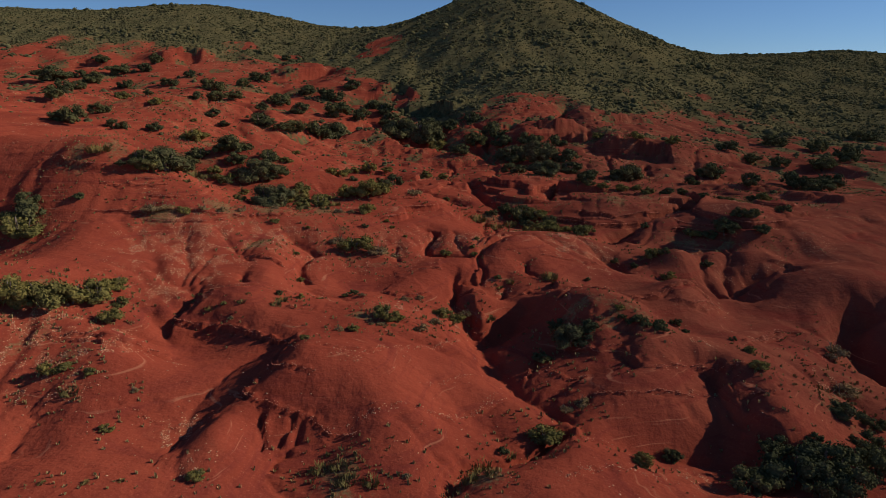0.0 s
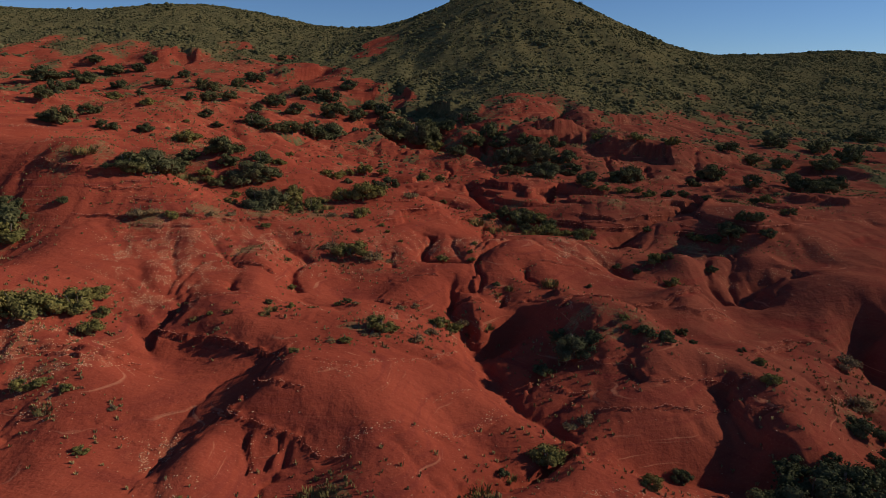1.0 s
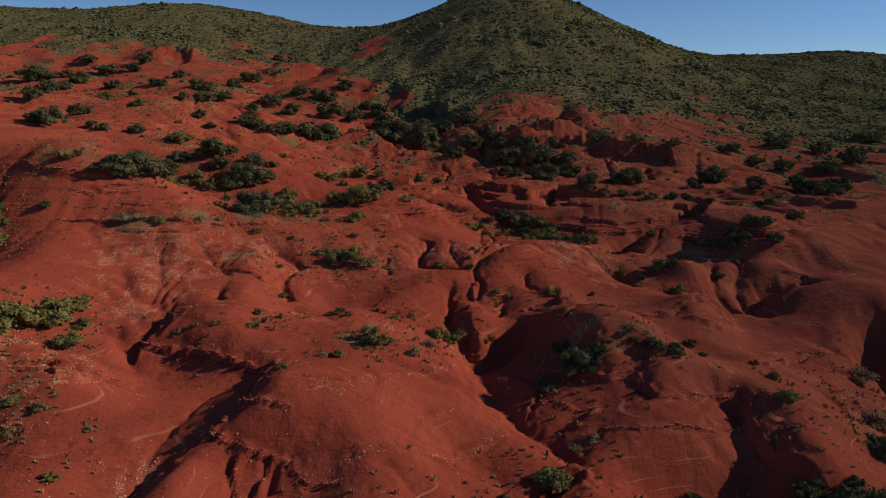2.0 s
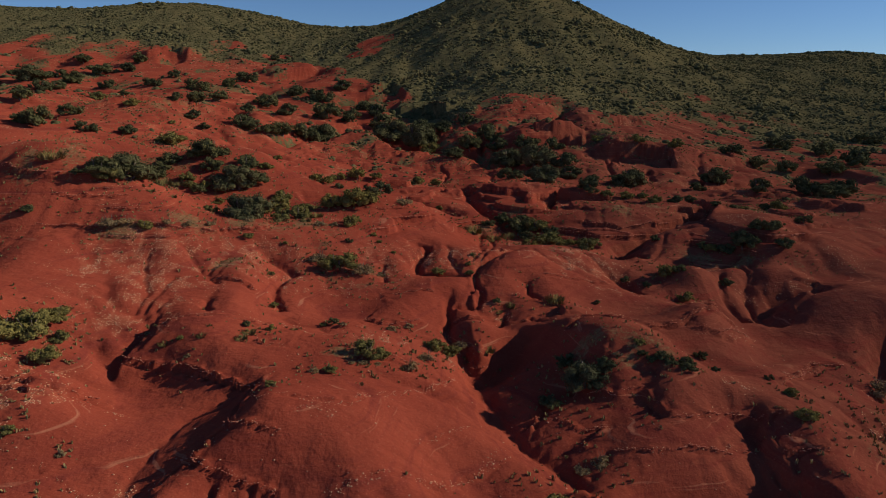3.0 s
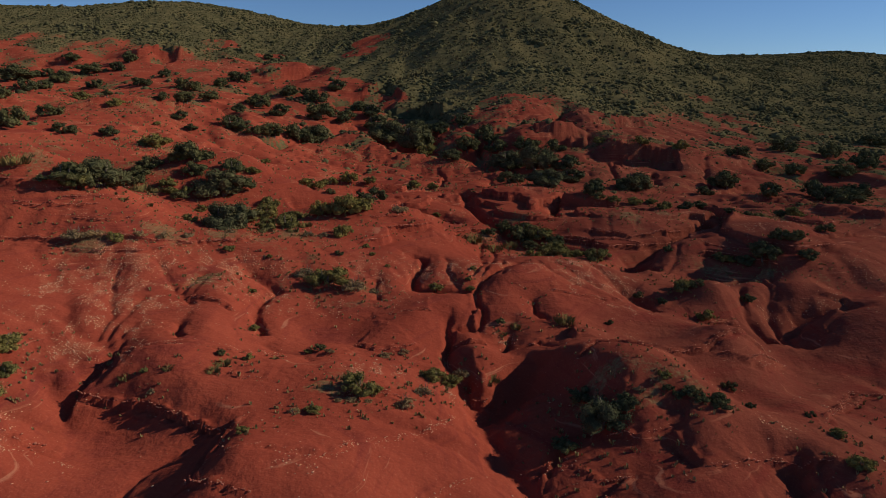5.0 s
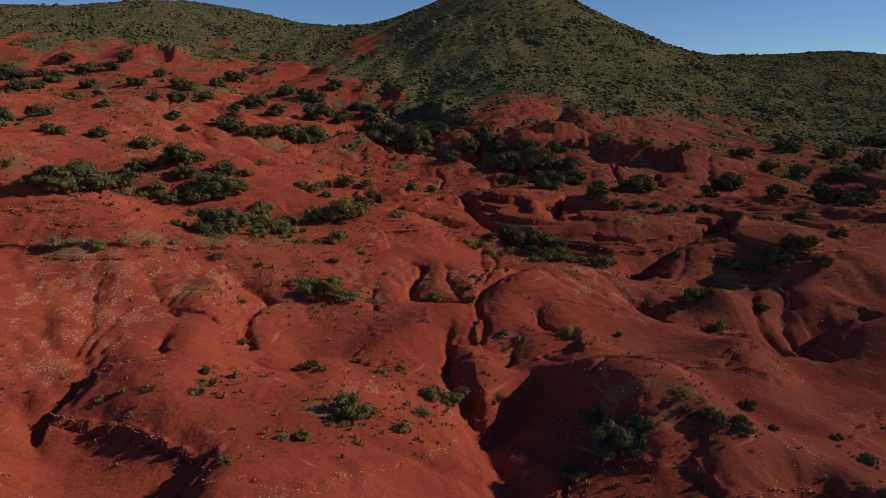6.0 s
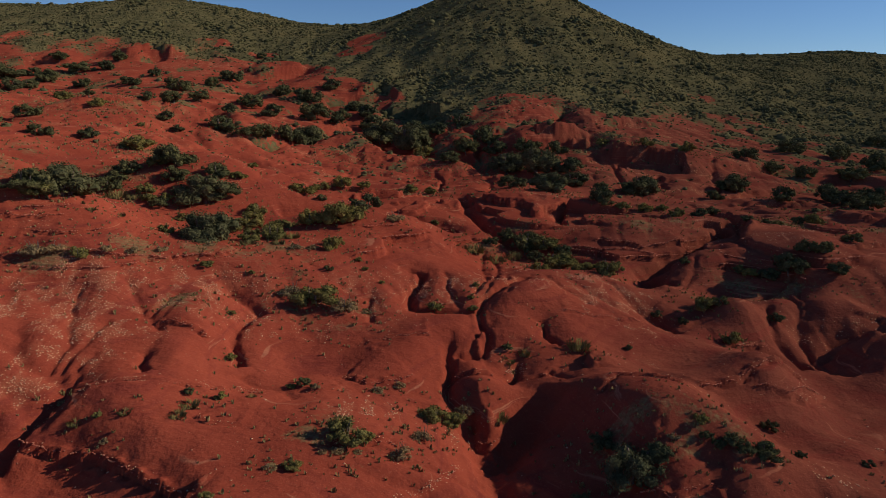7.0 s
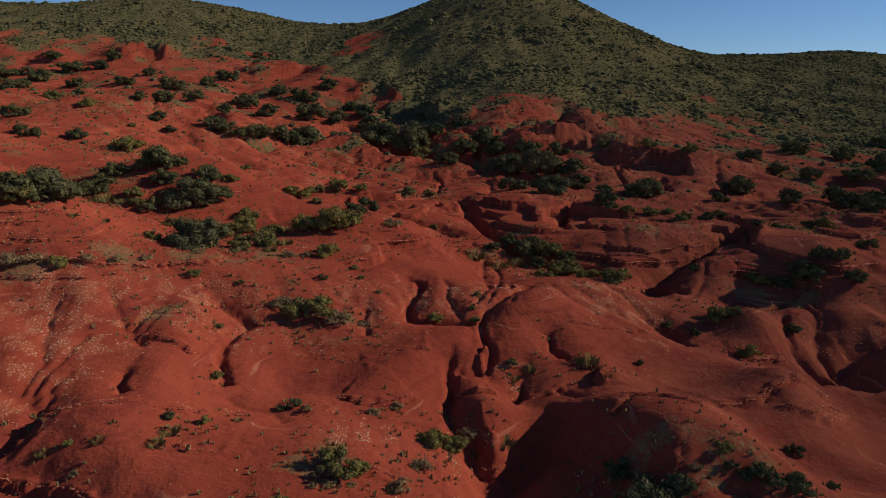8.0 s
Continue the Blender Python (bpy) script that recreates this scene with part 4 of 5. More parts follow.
BARK = wood_material()
LEAVES = {
    "green": leaf_material("olive_leaves", (0.105, 0.100, 0.036), (0.23, 0.198, 0.076)),
    "dark": leaf_material("dark_leaves", (0.056, 0.062, 0.032), (0.128, 0.128, 0.066)),
    "oak": leaf_material("oak_leaves", (0.062, 0.067, 0.037), (0.135, 0.134, 0.074)),
    "dry": leaf_material("dry_twigs", (0.165, 0.118, 0.062), (0.35, 0.25, 0.145)),
    "tuft": leaf_material("grass_blades", (0.115, 0.102, 0.039), (0.257, 0.204, 0.097)),
}


def mesh_from(name, verts, faces, mat, flat=True):
    me = bpy.data.meshes.new(name)
    me.from_pydata([tuple(v) for v in verts], [], [tuple(f) for f in faces])
    if not flat:
        me.polygons.foreach_set("use_smooth", [True] * len(me.polygons))
    me.materials.append(mat)
    me.update()
    return me


def leaf_cloud(rng, lobes, count, size):
    """Small bent leaf sprays over the skin of several lobes. Lobes: centre and radii."""
    verts, faces = [], []
    weight = np.array([l[3] * l[4] + l[3] * l[5] for l in lobes])
    for k in rng.choice(len(lobes), count, p=weight / weight.sum()):
        cx, cy, cz, rx, ry, rz = lobes[k]
        n = rng.normal(size=3)
        n /= np.linalg.norm(n)
        if n[2] < -0.35:
            n[2] = -n[2]
        at = np.array([cx, cy, cz]) + n * (rx, ry, rz) * rng.uniform(0.68, 1.16)
        if at[2] < 0.02:
            continue
        out = n + rng.normal(size=3) * 0.55
        out /= np.linalg.norm(out)
        side = np.cross(out, rng.normal(size=3))
        side /= np.linalg.norm(side)
        up = np.cross(side, out)
        s = size * rng.uniform(0.6, 1.3)
        b = len(verts)
        verts += [at - side * s - up * 0.3 * s, at + out * 0.35 * s - up * s * 0.8, at + side * s - up * 0.2 * s, at + out * 0.25 * s + up * s]
        faces += [(b, b + 1, b + 3), (b + 1, b + 2, b + 3)]
    return verts, faces


def lump(rng, lobes, shrink):
    """A knobbly inner body for each lobe, so that a crown is not hollow."""
    verts, faces = [], []
    for cx, cy, cz, rx, ry, rz in lobes:
        b, rings, seg = len(verts), 4, 7
        for i in range(rings + 1):
            a = math.pi * (i / rings)
            for j in range(seg):
                th = 2 * math.pi * (j + 0.5 * (i % 2)) / seg
                k = shrink * rng.uniform(0.8, 1.12)
                verts.append((cx + rx * k * math.sin(a) * math.cos(th), cy + ry * k * math.sin(a) * math.sin(th), max(cz + rz * k * math.cos(a), 0.01)))
        for i in range(rings):
            for j in range(seg):
                faces.append((b + i * seg + j, b + i * seg + (j + 1) % seg, b + (i + 1) * seg + (j + 1) % seg, b + (i + 1) * seg + j))
    return verts, faces


def crown_mesh(kind, seed):
    """A crown one metre wide, foot at the origin."""
    rng = np.random.default_rng(seed)
    tall = {"green": 0.54, "dark": 0.58, "oak": 0.58, "dry": 0.40}[kind]
    lift = {"green": 0.02, "dark": 0.03, "oak": 0.02, "dry": 0.0}[kind]
    lobes = []
    for _ in range({"green": 19, "dark": 19, "oak": 34, "dry": 14}[kind]):
        a, d = rng.uniform(0, 2 * math.pi), 0.38 * math.sqrt(rng.uniform())
        r = rng.uniform(0.06, 0.19)
        top = tall - r * 0.8 - 0.55 * d
        lobes.append((d * math.cos(a), d * math.sin(a), lift + rng.uniform(0.12, 1.0) * max(top, 0.08), r, r * rng.uniform(0.85, 1.15), r * rng.uniform(0.65, 0.95)))
    count, size = {"green": (1500, 0.021), "dark": (1500, 0.021), "oak": (4200, 0.014), "dry": (800, 0.024)}[kind]
    v1, f1 = leaf_cloud(rng, lobes, count, size)
    v2, f2 = lump(rng, lobes, 0.74 if kind != "dry" else 0.5)
    return mesh_from("crown", v1 + v2, f1 + [tuple(i + len(v1) for i in f) for f in f2], LEAVES[kind])


def limb(rng, start, end, r0, r1, seg=6, bends=3):
    """A tapered, slightly crooked limb."""
    start, end = np.array(start, float), np.array(end, float)
    verts, faces = [], []
    for i in range(bends + 1):
        k = i / bends
        c = start + (end - start) * k + (rng.normal(size=3) * 0.02 if 0 < i < bends else 0)
        r = r0 + (r1 - r0) * k
        for j in range(seg):
            th = 2 * math.pi * j / seg
            verts.append((c[0] + r * math.cos(th), c[1] + r * math.sin(th), c[2]))
    for i in range(bends):
        for j in range(seg):
            faces.append((i * seg + j, i * seg + (j + 1) % seg, (i + 1) * seg + (j + 1) % seg, (i + 1) * seg + j))
    return verts, faces


def stem_mesh(kind, seed):
    rng = np.random.default_rng(seed + 500)
    verts, faces = [], []
    thick = {"green": 0.02, "dark": 0.022, "oak": 0.035, "dry": 0.012}[kind]
    for _ in range({"green": 4, "dark": 3, "oak": 5, "dry": 7}[kind]):
        a, d = rng.uniform(0, 2 * math.pi), rng.uniform(0.08, 0.25)
        v, f = limb(rng, (0.03 * math.cos(a), 0.03 * math.sin(a), -0.12), (d * math.cos(a), d * math.sin(a), rng.uniform(0.25, 0.45)), thick, thick * 0.4)
        faces += [tuple(i + len(verts) for i in q) for q in f]
        verts += v
    return mesh_from("stem", verts, faces, BARK, False)


def tuft_mesh(seed):
    """A fountain of grass blades, one metre wide."""
    rng = np.random.default_rng(seed + 900)
    verts, faces = [], []
    for _ in range(170):
        a, d = rng.uniform(0, 2 * math.pi), 0.4 * math.sqrt(rng.uniform())
        foot = np.array([d * math.cos(a), d * math.sin(a), -0.04])
        lean = np.array([math.cos(a), math.sin(a), 0]) * rng.uniform(0.02, 0.22) + rng.normal(size=3) * (0.06, 0.06, 0)
        h, w = rng.uniform(0.14, 0.4), rng.uniform(0.012, 0.03)
        side = np.array([-math.sin(a + 1), math.cos(a + 1), 0]) * w
        b = len(verts)
        verts += [foot - side, foot + side, foot + lean * 0.5 + (0, 0, h * 0.65) + side * 0.8, foot + lean * 0.5 + (0, 0, h * 0.65) - side * 0.8, foot + lean + (0, 0, h)]
        faces += [(b, b + 1, b + 2, b + 3), (b + 3, b + 2, b + 4)]
    return mesh_from("grass_tuft", verts, faces, LEAVES["tuft"])


# the shrubs that can be told apart: kind, x, y, width
SHRUBS_A = [
    ("green", -25.5, 115.6, 3.8),
    ("green", -19.3, 119.1, 3.1),
    ("green", -33.1, 119.2, 2.4),
    ("tuft", -16.6, 103.8, 1.9),
    ("tuft", -15.7, 107.5, 2.1),
    ("green", -38.7, 122.5, 2.6),
    ("tuft", -40.7, 122.7, 2.6),
    ("tuft", -43.0, 122.5, 3.4),
    ("tuft", -35.7, 99.1, 1.2),
    ("tuft", -34.9, 104.3, 1.4),
    ("dry", -29.0, 93.2, 1.9),
    ("dry", -27.1, 95.5, 1.9),
    ("dry", -31.1, 92.0, 1.8),
    ("tuft", -19.9, 103.1, 1.9),
    ("dry", -23.2, 99.7, 1.7),
    ("dry", -12.4, 103.0, 1.9),
    ("dry", -14.2, 102.2, 1.9),
    ("dark", 21.1, 121.5, 3.2),
    ("dark", 16.9, 120.2, 3.2),
    ("green", 22.1, 109.3, 2.6),
    ("tuft", 13.8, 120.7, 2.8),
    ("dark", 32.0, 137.9, 2.9),
    ("green", 41.6, 138.3, 2.6),
    ("dark", 53.9, 145.6, 3.2),
    ("dark", 54.9, 128.9, 3.0),
    ("dark", 64.7, 136.6, 2.8),
    ("dark", 43.9, 105.5, 3.0),
    ("dark", 41.5, 108.1, 2.3),
    ("dark", 48.6, 105.7, 3.1),
    ("dark", 33.1, 95.1, 1.9),
    ("dark", 39.2, 94.3, 2.0),
    ("dark", 26.3, 95.2, 1.5),
]
SHRUBS_B = [
    ("dark", 28.6, 93.5, 1.5),
    ("dark", -160.7, 307.0, 11.1),
    ("dark", -99.5, 185.1, 6.6),
    ("dark", -159.2, 332.6, 11.8),
    ("dark", -139.7, 322.0, 8.4),
    ("dark", -119.6, 320.6, 8.2),
    ("dark", -99.0, 316.4, 10.6),
    ("dark", -89.7, 334.8, 8.3),
    ("dark", -120.9, 352.1, 7.2),
    ("dark", -158.2, 358.5, 12.6),
    ("dark", -172.7, 344.7, 9.3),
    ("dark", -53.3, 278.7, 9.0),
    ("dark", -45.7, 201.6, 6.4),
    ("dark", -30.4, 304.4, 9.7),
    ("dark", -21.2, 308.3, 9.9),
    ("dark", 6.5, 267.7, 8.5),
    ("dark", 15.2, 274.5, 8.7),
    ("dark", 23.1, 226.3, 8.9),
    ("dark", 31.3, 222.3, 8.7),
    ("dark", 39.4, 218.9, 7.0),
    ("dark", 101.2, 217.6, 7.6),
    ("dark", 107.5, 209.7, 7.4),
    ("dark", 120.7, 208.9, 9.6),
    ("dark", 135.6, 222.3, 10.4),
    ("dark", 94.5, 218.9, 6.8),
    ("dark", 128.7, 257.8, 9.1),
    ("dark", 140.9, 249.8, 9.2),
    ("dark", 181.7, 288.1, 10.9),
    ("dark", 103.4, 175.3, 8.0),
    ("dark", 79.3, 169.3, 5.9),
    ("dark", 67.5, 176.1, 4.4),
    ("green", 73.9, 210.4, 5.3),
]
SHRUBS_C = [
    ("green", 63.3, 213.9, 5.2),
    ("green", 54.4, 225.0, 5.4),
    ("green", -24.2, 46.5, 1.2),
    ("green", -15.3, 39.9, 1.5),
    ("tuft", -7.9, 42.6, 1.7),
    ("tuft", -6.5, 42.5, 1.5),
    ("tuft", -5.8, 40.9, 1.6),
    ("tuft", -4.2, 40.7, 1.4),
    ("dry", -1.8, 41.2, 0.9),
    ("tuft", -7.5, 44.4, 0.5),
    ("green", 8.9, 49.2, 3.4),
    ("dark", 5.3, 47.2, 1.1),
    ("tuft", 3.4, 45.3, 2.0),
    ("tuft", 5.8, 46.9, 1.1),
    ("tuft", 4.0, 42.4, 1.1),
    ("tuft", 2.5, 42.1, 1.3),
    ("green", 15.8, 46.3, 2.1),
    ("dark", 19.1, 49.4, 2.1),
    ("dark", 23.1, 44.1, 3.8),
    ("dark", 30.2, 44.2, 4.5),
    ("dark", 34.1, 46.4, 3.8),
    ("dark", 34.4, 48.1, 2.7),
    ("dark", 27.9, 43.6, 3.9),
    ("dark", 27.0, 45.9, 5.5),
    ("dark", 29.8, 46.0, 4.6),
    ("dark", 35.2, 50.1, 2.8),
    ("dark", 38.3, 53.7, 2.4),
    ("dark", 27.1, 48.4, 3.1),
    ("dry", 39.7, 61.0, 3.2),
    ("dark", 35.9, 54.0, 3.4),
    ("dark", 29.8, 48.3, 1.6),
    ("dry", 44.1, 70.2, 3.8),
]
SHRUBS_D = [
    ("green", 29.3, 56.9, 2.2),
    ("green", 30.6, 61.7, 1.5),
    ("dark", 25.3, 64.4, 0.9),
    ("dark", 22.1, 63.2, 1.6),
    ("dark", 20.3, 63.6, 1.6),
    ("oak", 13.8, 63.1, 4.5),
    ("dark", 10.6, 62.1, 2.2),
    ("dry", 12.9, 54.3, 2.0),
    ("dry", 11.3, 53.7, 1.5),
    ("green", -11.4, 57.2, 1.1),
    ("dry", -8.9, 61.4, 1.1),
    ("green", -31.9, 53.6, 2.2),
    ("green", -28.4, 53.0, 1.3),
    ("green", -30.7, 53.8, 1.7),
    ("tuft", -29.2, 51.2, 1.6),
    ("dry", -24.2, 51.7, 0.9),
    ("tuft", -24.6, 38.8, 0.6),
    ("tuft", -21.8, 38.6, 0.6),
    ("tuft", -19.7, 38.9, 0.5),
    ("green", -31.3, 63.3, 2.8),
    ("green", -31.7, 66.7, 2.1),
    ("green", -39.9, 62.3, 5.4),
    ("green", -37.5, 63.1, 5.3),
    ("green", -35.5, 64.6, 5.1),
    ("green", -34.0, 66.3, 4.5),
    ("green", -33.5, 69.6, 3.4),
    ("dark", -54.1, 89.9, 6.2),
    ("green", -53.8, 87.8, 6.9),
    ("dark", -54.6, 92.5, 3.6),
    ("dark", -47.9, 92.3, 1.9),
    ("green", -34.0, 91.4, 1.2),
    ("dark", 30.3, 64.9, 0.9),
]
SHRUBS_E = [
    ("green", -4.8, 64.9, 3.0),
    ("green", -3.5, 65.3, 1.4),
    ("dry", -1.1, 64.8, 1.9),
    ("dry", 0.2, 67.7, 2.1),
    ("green", 1.0, 71.7, 2.6),
    ("green", 2.6, 72.5, 2.2),
    ("dry", 3.7, 74.2, 1.8),
    ("dry", -5.2, 63.7, 1.1),
    ("dry", -3.9, 64.1, 0.8),
    ("green", -7.5, 61.6, 1.4),
    ("dry", -6.0, 63.4, 0.7),
    ("dark", -16.4, 70.1, 0.9),
    ("tuft", -15.8, 68.3, 1.4),
    ("green", -14.2, 70.2, 1.1),
    ("tuft", -12.3, 71.2, 0.8),
    ("tuft", -16.1, 66.8, 1.2),
    ("tuft", -19.5, 66.7, 1.0),
    ("green", -21.3, 66.7, 0.8),
    ("tuft", -22.8, 66.6, 1.0),
    ("dry", -20.1, 64.9, 0.9),
    ("green", -15.9, 79.0, 1.2),
    ("dry", -25.8, 70.9, 0.9),
    ("green", -17.8, 86.8, 1.1),
    ("green", -9.9, 74.2, 1.0),
    ("dark", -9.0, 74.2, 1.3),
    ("dry", -7.9, 73.3, 0.9),
    ("dry", -3.3, 74.5, 1.3),
    ("dry", -1.6, 76.0, 1.3),
    ("green", -10.4, 91.3, 4.8),
    ("dry", -13.2, 92.6, 3.4),
    ("dry", -7.4, 90.2, 3.3),
    ("dry", -5.1, 91.0, 2.2),
]
SHRUBS_F = [
    ("green", 1.8, 92.6, 2.1),
    ("green", 5.6, 93.7, 1.0),
    ("green", 5.7, 91.8, 1.3),
    ("green", 6.4, 96.8, 0.9),
    ("dark", 8.3, 83.5, 1.2),
    ("tuft", 9.7, 82.9, 1.3),
    ("tuft", 8.3, 82.0, 1.0),
    ("tuft", 14.8, 83.2, 2.1),
    ("dark", 19.9, 84.7, 1.0),
    ("green", -22.2, 94.7, 1.7),
    ("green", -33.4, 91.0, 2.0),
    ("dry", -37.6, 90.9, 3.1),
    ("dry", -35.7, 91.1, 2.5),
    ("green", -17.5, 94.5, 0.9),
    ("dark", -9.9, 97.6, 1.1),
    ("green", -6.0, 99.4, 1.0),
    ("green", -4.0, 96.5, 0.8),
    ("green", -10.1, 104.1, 3.3),
    ("green", -7.0, 102.0, 1.1),
    ("dry", 12.4, 88.5, 1.0),
    ("oak", -24.9, 104.2, 8.4),
    ("oak", -32.0, 125.6, 9.0),
    ("dark", -29.0, 128.0, 4.9),
    ("dark", -36.8, 128.7, 4.5),
    ("green", -23.9, 120.8, 4.8),
    ("green", -18.0, 106.9, 4.0),
    ("green", -20.4, 105.9, 3.4),
    ("green", -29.6, 103.7, 2.2),
    ("dark", -36.7, 121.6, 3.2),
    ("green", -24.1, 125.1, 3.7),
    ("green", -40.9, 99.0, 3.8),
    ("dark", -39.3, 100.4, 4.2),
]
SHRUBS_G = [
    ("green", -38.8, 104.3, 3.6),
    ("dark", -45.1, 124.7, 4.4),
    ("dark", -44.7, 126.9, 4.2),
    ("green", -39.7, 124.4, 3.5),
    ("tuft", -17.4, 117.0, 2.2),
    ("green", -36.4, 123.5, 2.6),
    ("green", -9.7, 115.1, 6.2),
    ("dark", -8.0, 124.9, 5.0),
    ("dark", -11.5, 115.8, 3.7),
    ("dry", -3.4, 118.0, 3.3),
    ("green", -14.3, 115.0, 4.2),
    ("dark", -15.7, 134.4, 2.0),
    ("green", 2.8, 132.4, 1.9),
    ("green", -2.1, 172.4, 4.8),
    ("green", 2.6, 168.0, 3.5),
    ("green", -13.6, 147.4, 4.0),
    ("green", -9.8, 148.8, 3.1),
    ("green", -20.0, 141.7, 4.8),
    ("green", -17.3, 145.6, 3.0),
    ("dark", 15.8, 123.9, 4.9),
    ("green", 19.0, 123.4, 5.0),
    ("dark", 13.8, 127.6, 3.8),
    ("green", 19.0, 114.4, 5.3),
    ("green", 24.2, 107.1, 4.6),
    ("green", 20.9, 114.7, 3.1),
    ("dark", 11.0, 124.6, 2.5),
    ("tuft", 8.0, 121.4, 3.6),
    ("tuft", 11.1, 118.9, 2.9),
    ("green", 15.7, 109.1, 2.2),
    ("green", 20.4, 108.6, 1.9),
    ("dark", 16.8, 125.1, 3.4),
    ("dark", 31.4, 140.6, 4.9),
]
SHRUBS_H = [
    ("dark", 49.9, 178.5, 8.0),
    ("green", 34.6, 136.9, 2.9),
    ("green", 38.4, 137.2, 3.5),
    ("green", 42.4, 133.6, 2.9),
    ("dark", 46.8, 134.7, 3.0),
    ("dark", 76.7, 185.8, 7.3),
    ("green", 42.4, 107.0, 2.6),
    ("dark", 46.1, 104.5, 5.0),
    ("dark", 50.3, 104.8, 3.1),
    ("dark", 50.7, 102.4, 3.0),
    ("green", 31.9, 95.7, 3.2),
    ("green", 32.0, 88.9, 2.4),
    ("dark", 51.2, 126.9, 2.3),
    ("green", 56.8, 127.5, 3.3),
    ("green", 66.6, 134.9, 4.2),
    ("dark", 92.4, 169.4, 8.5),
    ("dark", 91.8, 160.1, 8.0),
    ("dark", 60.5, 115.3, 2.7),
    ("dark", 35.0, 110.3, 1.8),
    ("green", 18.8, 65.3, 1.3),
    ("dark", 26.8, 71.1, 1.4),
    ("dark", 15.4, 63.2, 2.1),
    ("dark", 20.7, 62.9, 1.5),
    ("dark", 22.3, 62.6, 1.9),
    ("dark", 19.4, 63.7, 1.2),
    ("dark", 18.8, 64.3, 1.0),
    ("dark", 12.8, 66.9, 2.7),
    ("dry", 16.7, 64.4, 1.0),
    ("tuft", 6.2, 73.2, 1.8),
    ("dark", -70.9, 156.7, 4.8),
    ("dark", -84.5, 178.7, 6.2),
    ("dark", -78.7, 152.7, 8.0),
]
SHRUBS_I = [
    ("dark", -82.1, 153.1, 5.4),
    ("dark", -64.9, 163.0, 4.4),
    ("green", -56.3, 162.9, 7.9),
    ("dark", -57.4, 191.5, 4.1),
    ("dark", -62.0, 197.1, 4.8),
    ("green", -63.3, 185.3, 2.1),
    ("dark", -38.2, 132.5, 7.3),
    ("dark", -44.5, 130.8, 5.2),
    ("oak", -39.6, 101.6, 7.3),
    ("dark", -41.7, 98.7, 4.8),
    ("dark", -44.1, 97.3, 1.9),
    ("dark", -31.4, 131.6, 4.7),
    ("green", -28.2, 141.5, 2.2),
    ("tuft", -47.9, 99.1, 3.6),
    ("dark", -80.8, 286.4, 8.5),
    ("dark", -65.7, 300.7, 12.2),
    ("dark", -50.6, 203.3, 8.1),
    ("dark", -65.6, 268.8, 6.6),
    ("dark", -45.8, 231.0, 10.4),
    ("oak", -37.1, 253.8, 14.2),
    ("dark", -39.5, 286.2, 13.7),
    ("dark", -41.1, 244.1, 9.8),
    ("oak", -12.4, 270.3, 17.1),
    ("oak", -2.7, 255.5, 15.3),
    ("dark", -1.8, 270.8, 12.8),
    ("dark", -18.6, 295.3, 11.7),
    ("dark", 14.9, 236.0, 9.3),
    ("dark", 21.8, 240.7, 11.4),
    ("oak", 25.0, 212.6, 11.7),
    ("oak", 31.7, 202.8, 12.2),
    ("dark", 39.0, 199.6, 8.9),
    ("oak", 25.7, 157.2, 8.5),
]
SHRUBS_J = [
    ("dark", 38.0, 189.1, 7.5),
    ("dark", 20.0, 166.4, 6.4),
    ("dark", 8.8, 221.2, 6.9),
    ("green", 2.1, 244.4, 8.9),
    ("dark", 41.4, 177.2, 4.2),
    ("oak", 51.7, 179.0, 8.1),
    ("dark", 76.1, 186.8, 7.9),
    ("dark", 94.0, 176.1, 7.8),
    ("green", -28.3, 133.0, 3.1),
    ("green", -40.3, 132.8, 4.2),
    ("dark", -26.9, 317.9, 10.1),
    ("dark", -39.5, 343.8, 9.9),
    ("dark", -58.4, 330.8, 10.7),
    ("dark", -47.4, 324.6, 13.0),
    ("dark", -30.9, 287.2, 6.8),
    ("green", -92.6, 210.4, 5.4),
    ("green", -75.0, 190.5, 4.8),
    ("dark", -68.6, 204.2, 5.1),
    ("dark", -64.4, 209.8, 6.9),
    ("dark", -77.9, 193.0, 3.2),
    ("dark", -173.1, 321.8, 17.6),
    ("dark", -158.5, 316.1, 8.5),
    ("dark", -172.5, 372.5, 9.9),
    ("dark", -145.6, 360.7, 9.4),
    ("dark", -87.1, 355.2, 10.5),
    ("dark", -145.7, 375.6, 9.7),
    ("dark", -85.1, 411.8, 6.8),
]
SHRUBS = SHRUBS_A + SHRUBS_B + SHRUBS_C + SHRUBS_D + SHRUBS_E + SHRUBS_F + SHRUBS_G + SHRUBS_H + SHRUBS_I + SHRUBS_J

PLANT_WORDS = {
    "green": ("shrub", "leafy olive-green shrub rooted in red mudstone", "shrub", "olive-green shrubs of the badland"),
    "dark": ("evergreen_shrub", "dense dark green evergreen shrub on red ground", "shrub", "dark evergreen shrubs of the badland"),
    "oak": ("oak_tree", "spreading dark green holm oak with many stems", "tree", "holm oaks of the badland"),
    "dry": ("dry_shrub", "low grey-brown dry shrub among pale stones", "shrub", "dry shrubs of the badland"),
    "tuft": ("grass_tuft", "yellow-green grass tuft on bare red soil", "grass tuft", "grass tufts of the badland"),
}


def plant(kind, variant):
    """One plant of a kind, a metre wide."""
    name, label, category, group = PLANT_WORDS[kind]
    if kind == "tuft":
        return tagged(new(name, tuft_mesh(variant)), label, category, group)
    root = tagged(new(name), label, category, group)
    for part in (new("stem" if kind != "oak" else "trunk", stem_mesh(kind, variant)), new("crown", crown_mesh(kind, variant))):
        part.parent = root
    return root


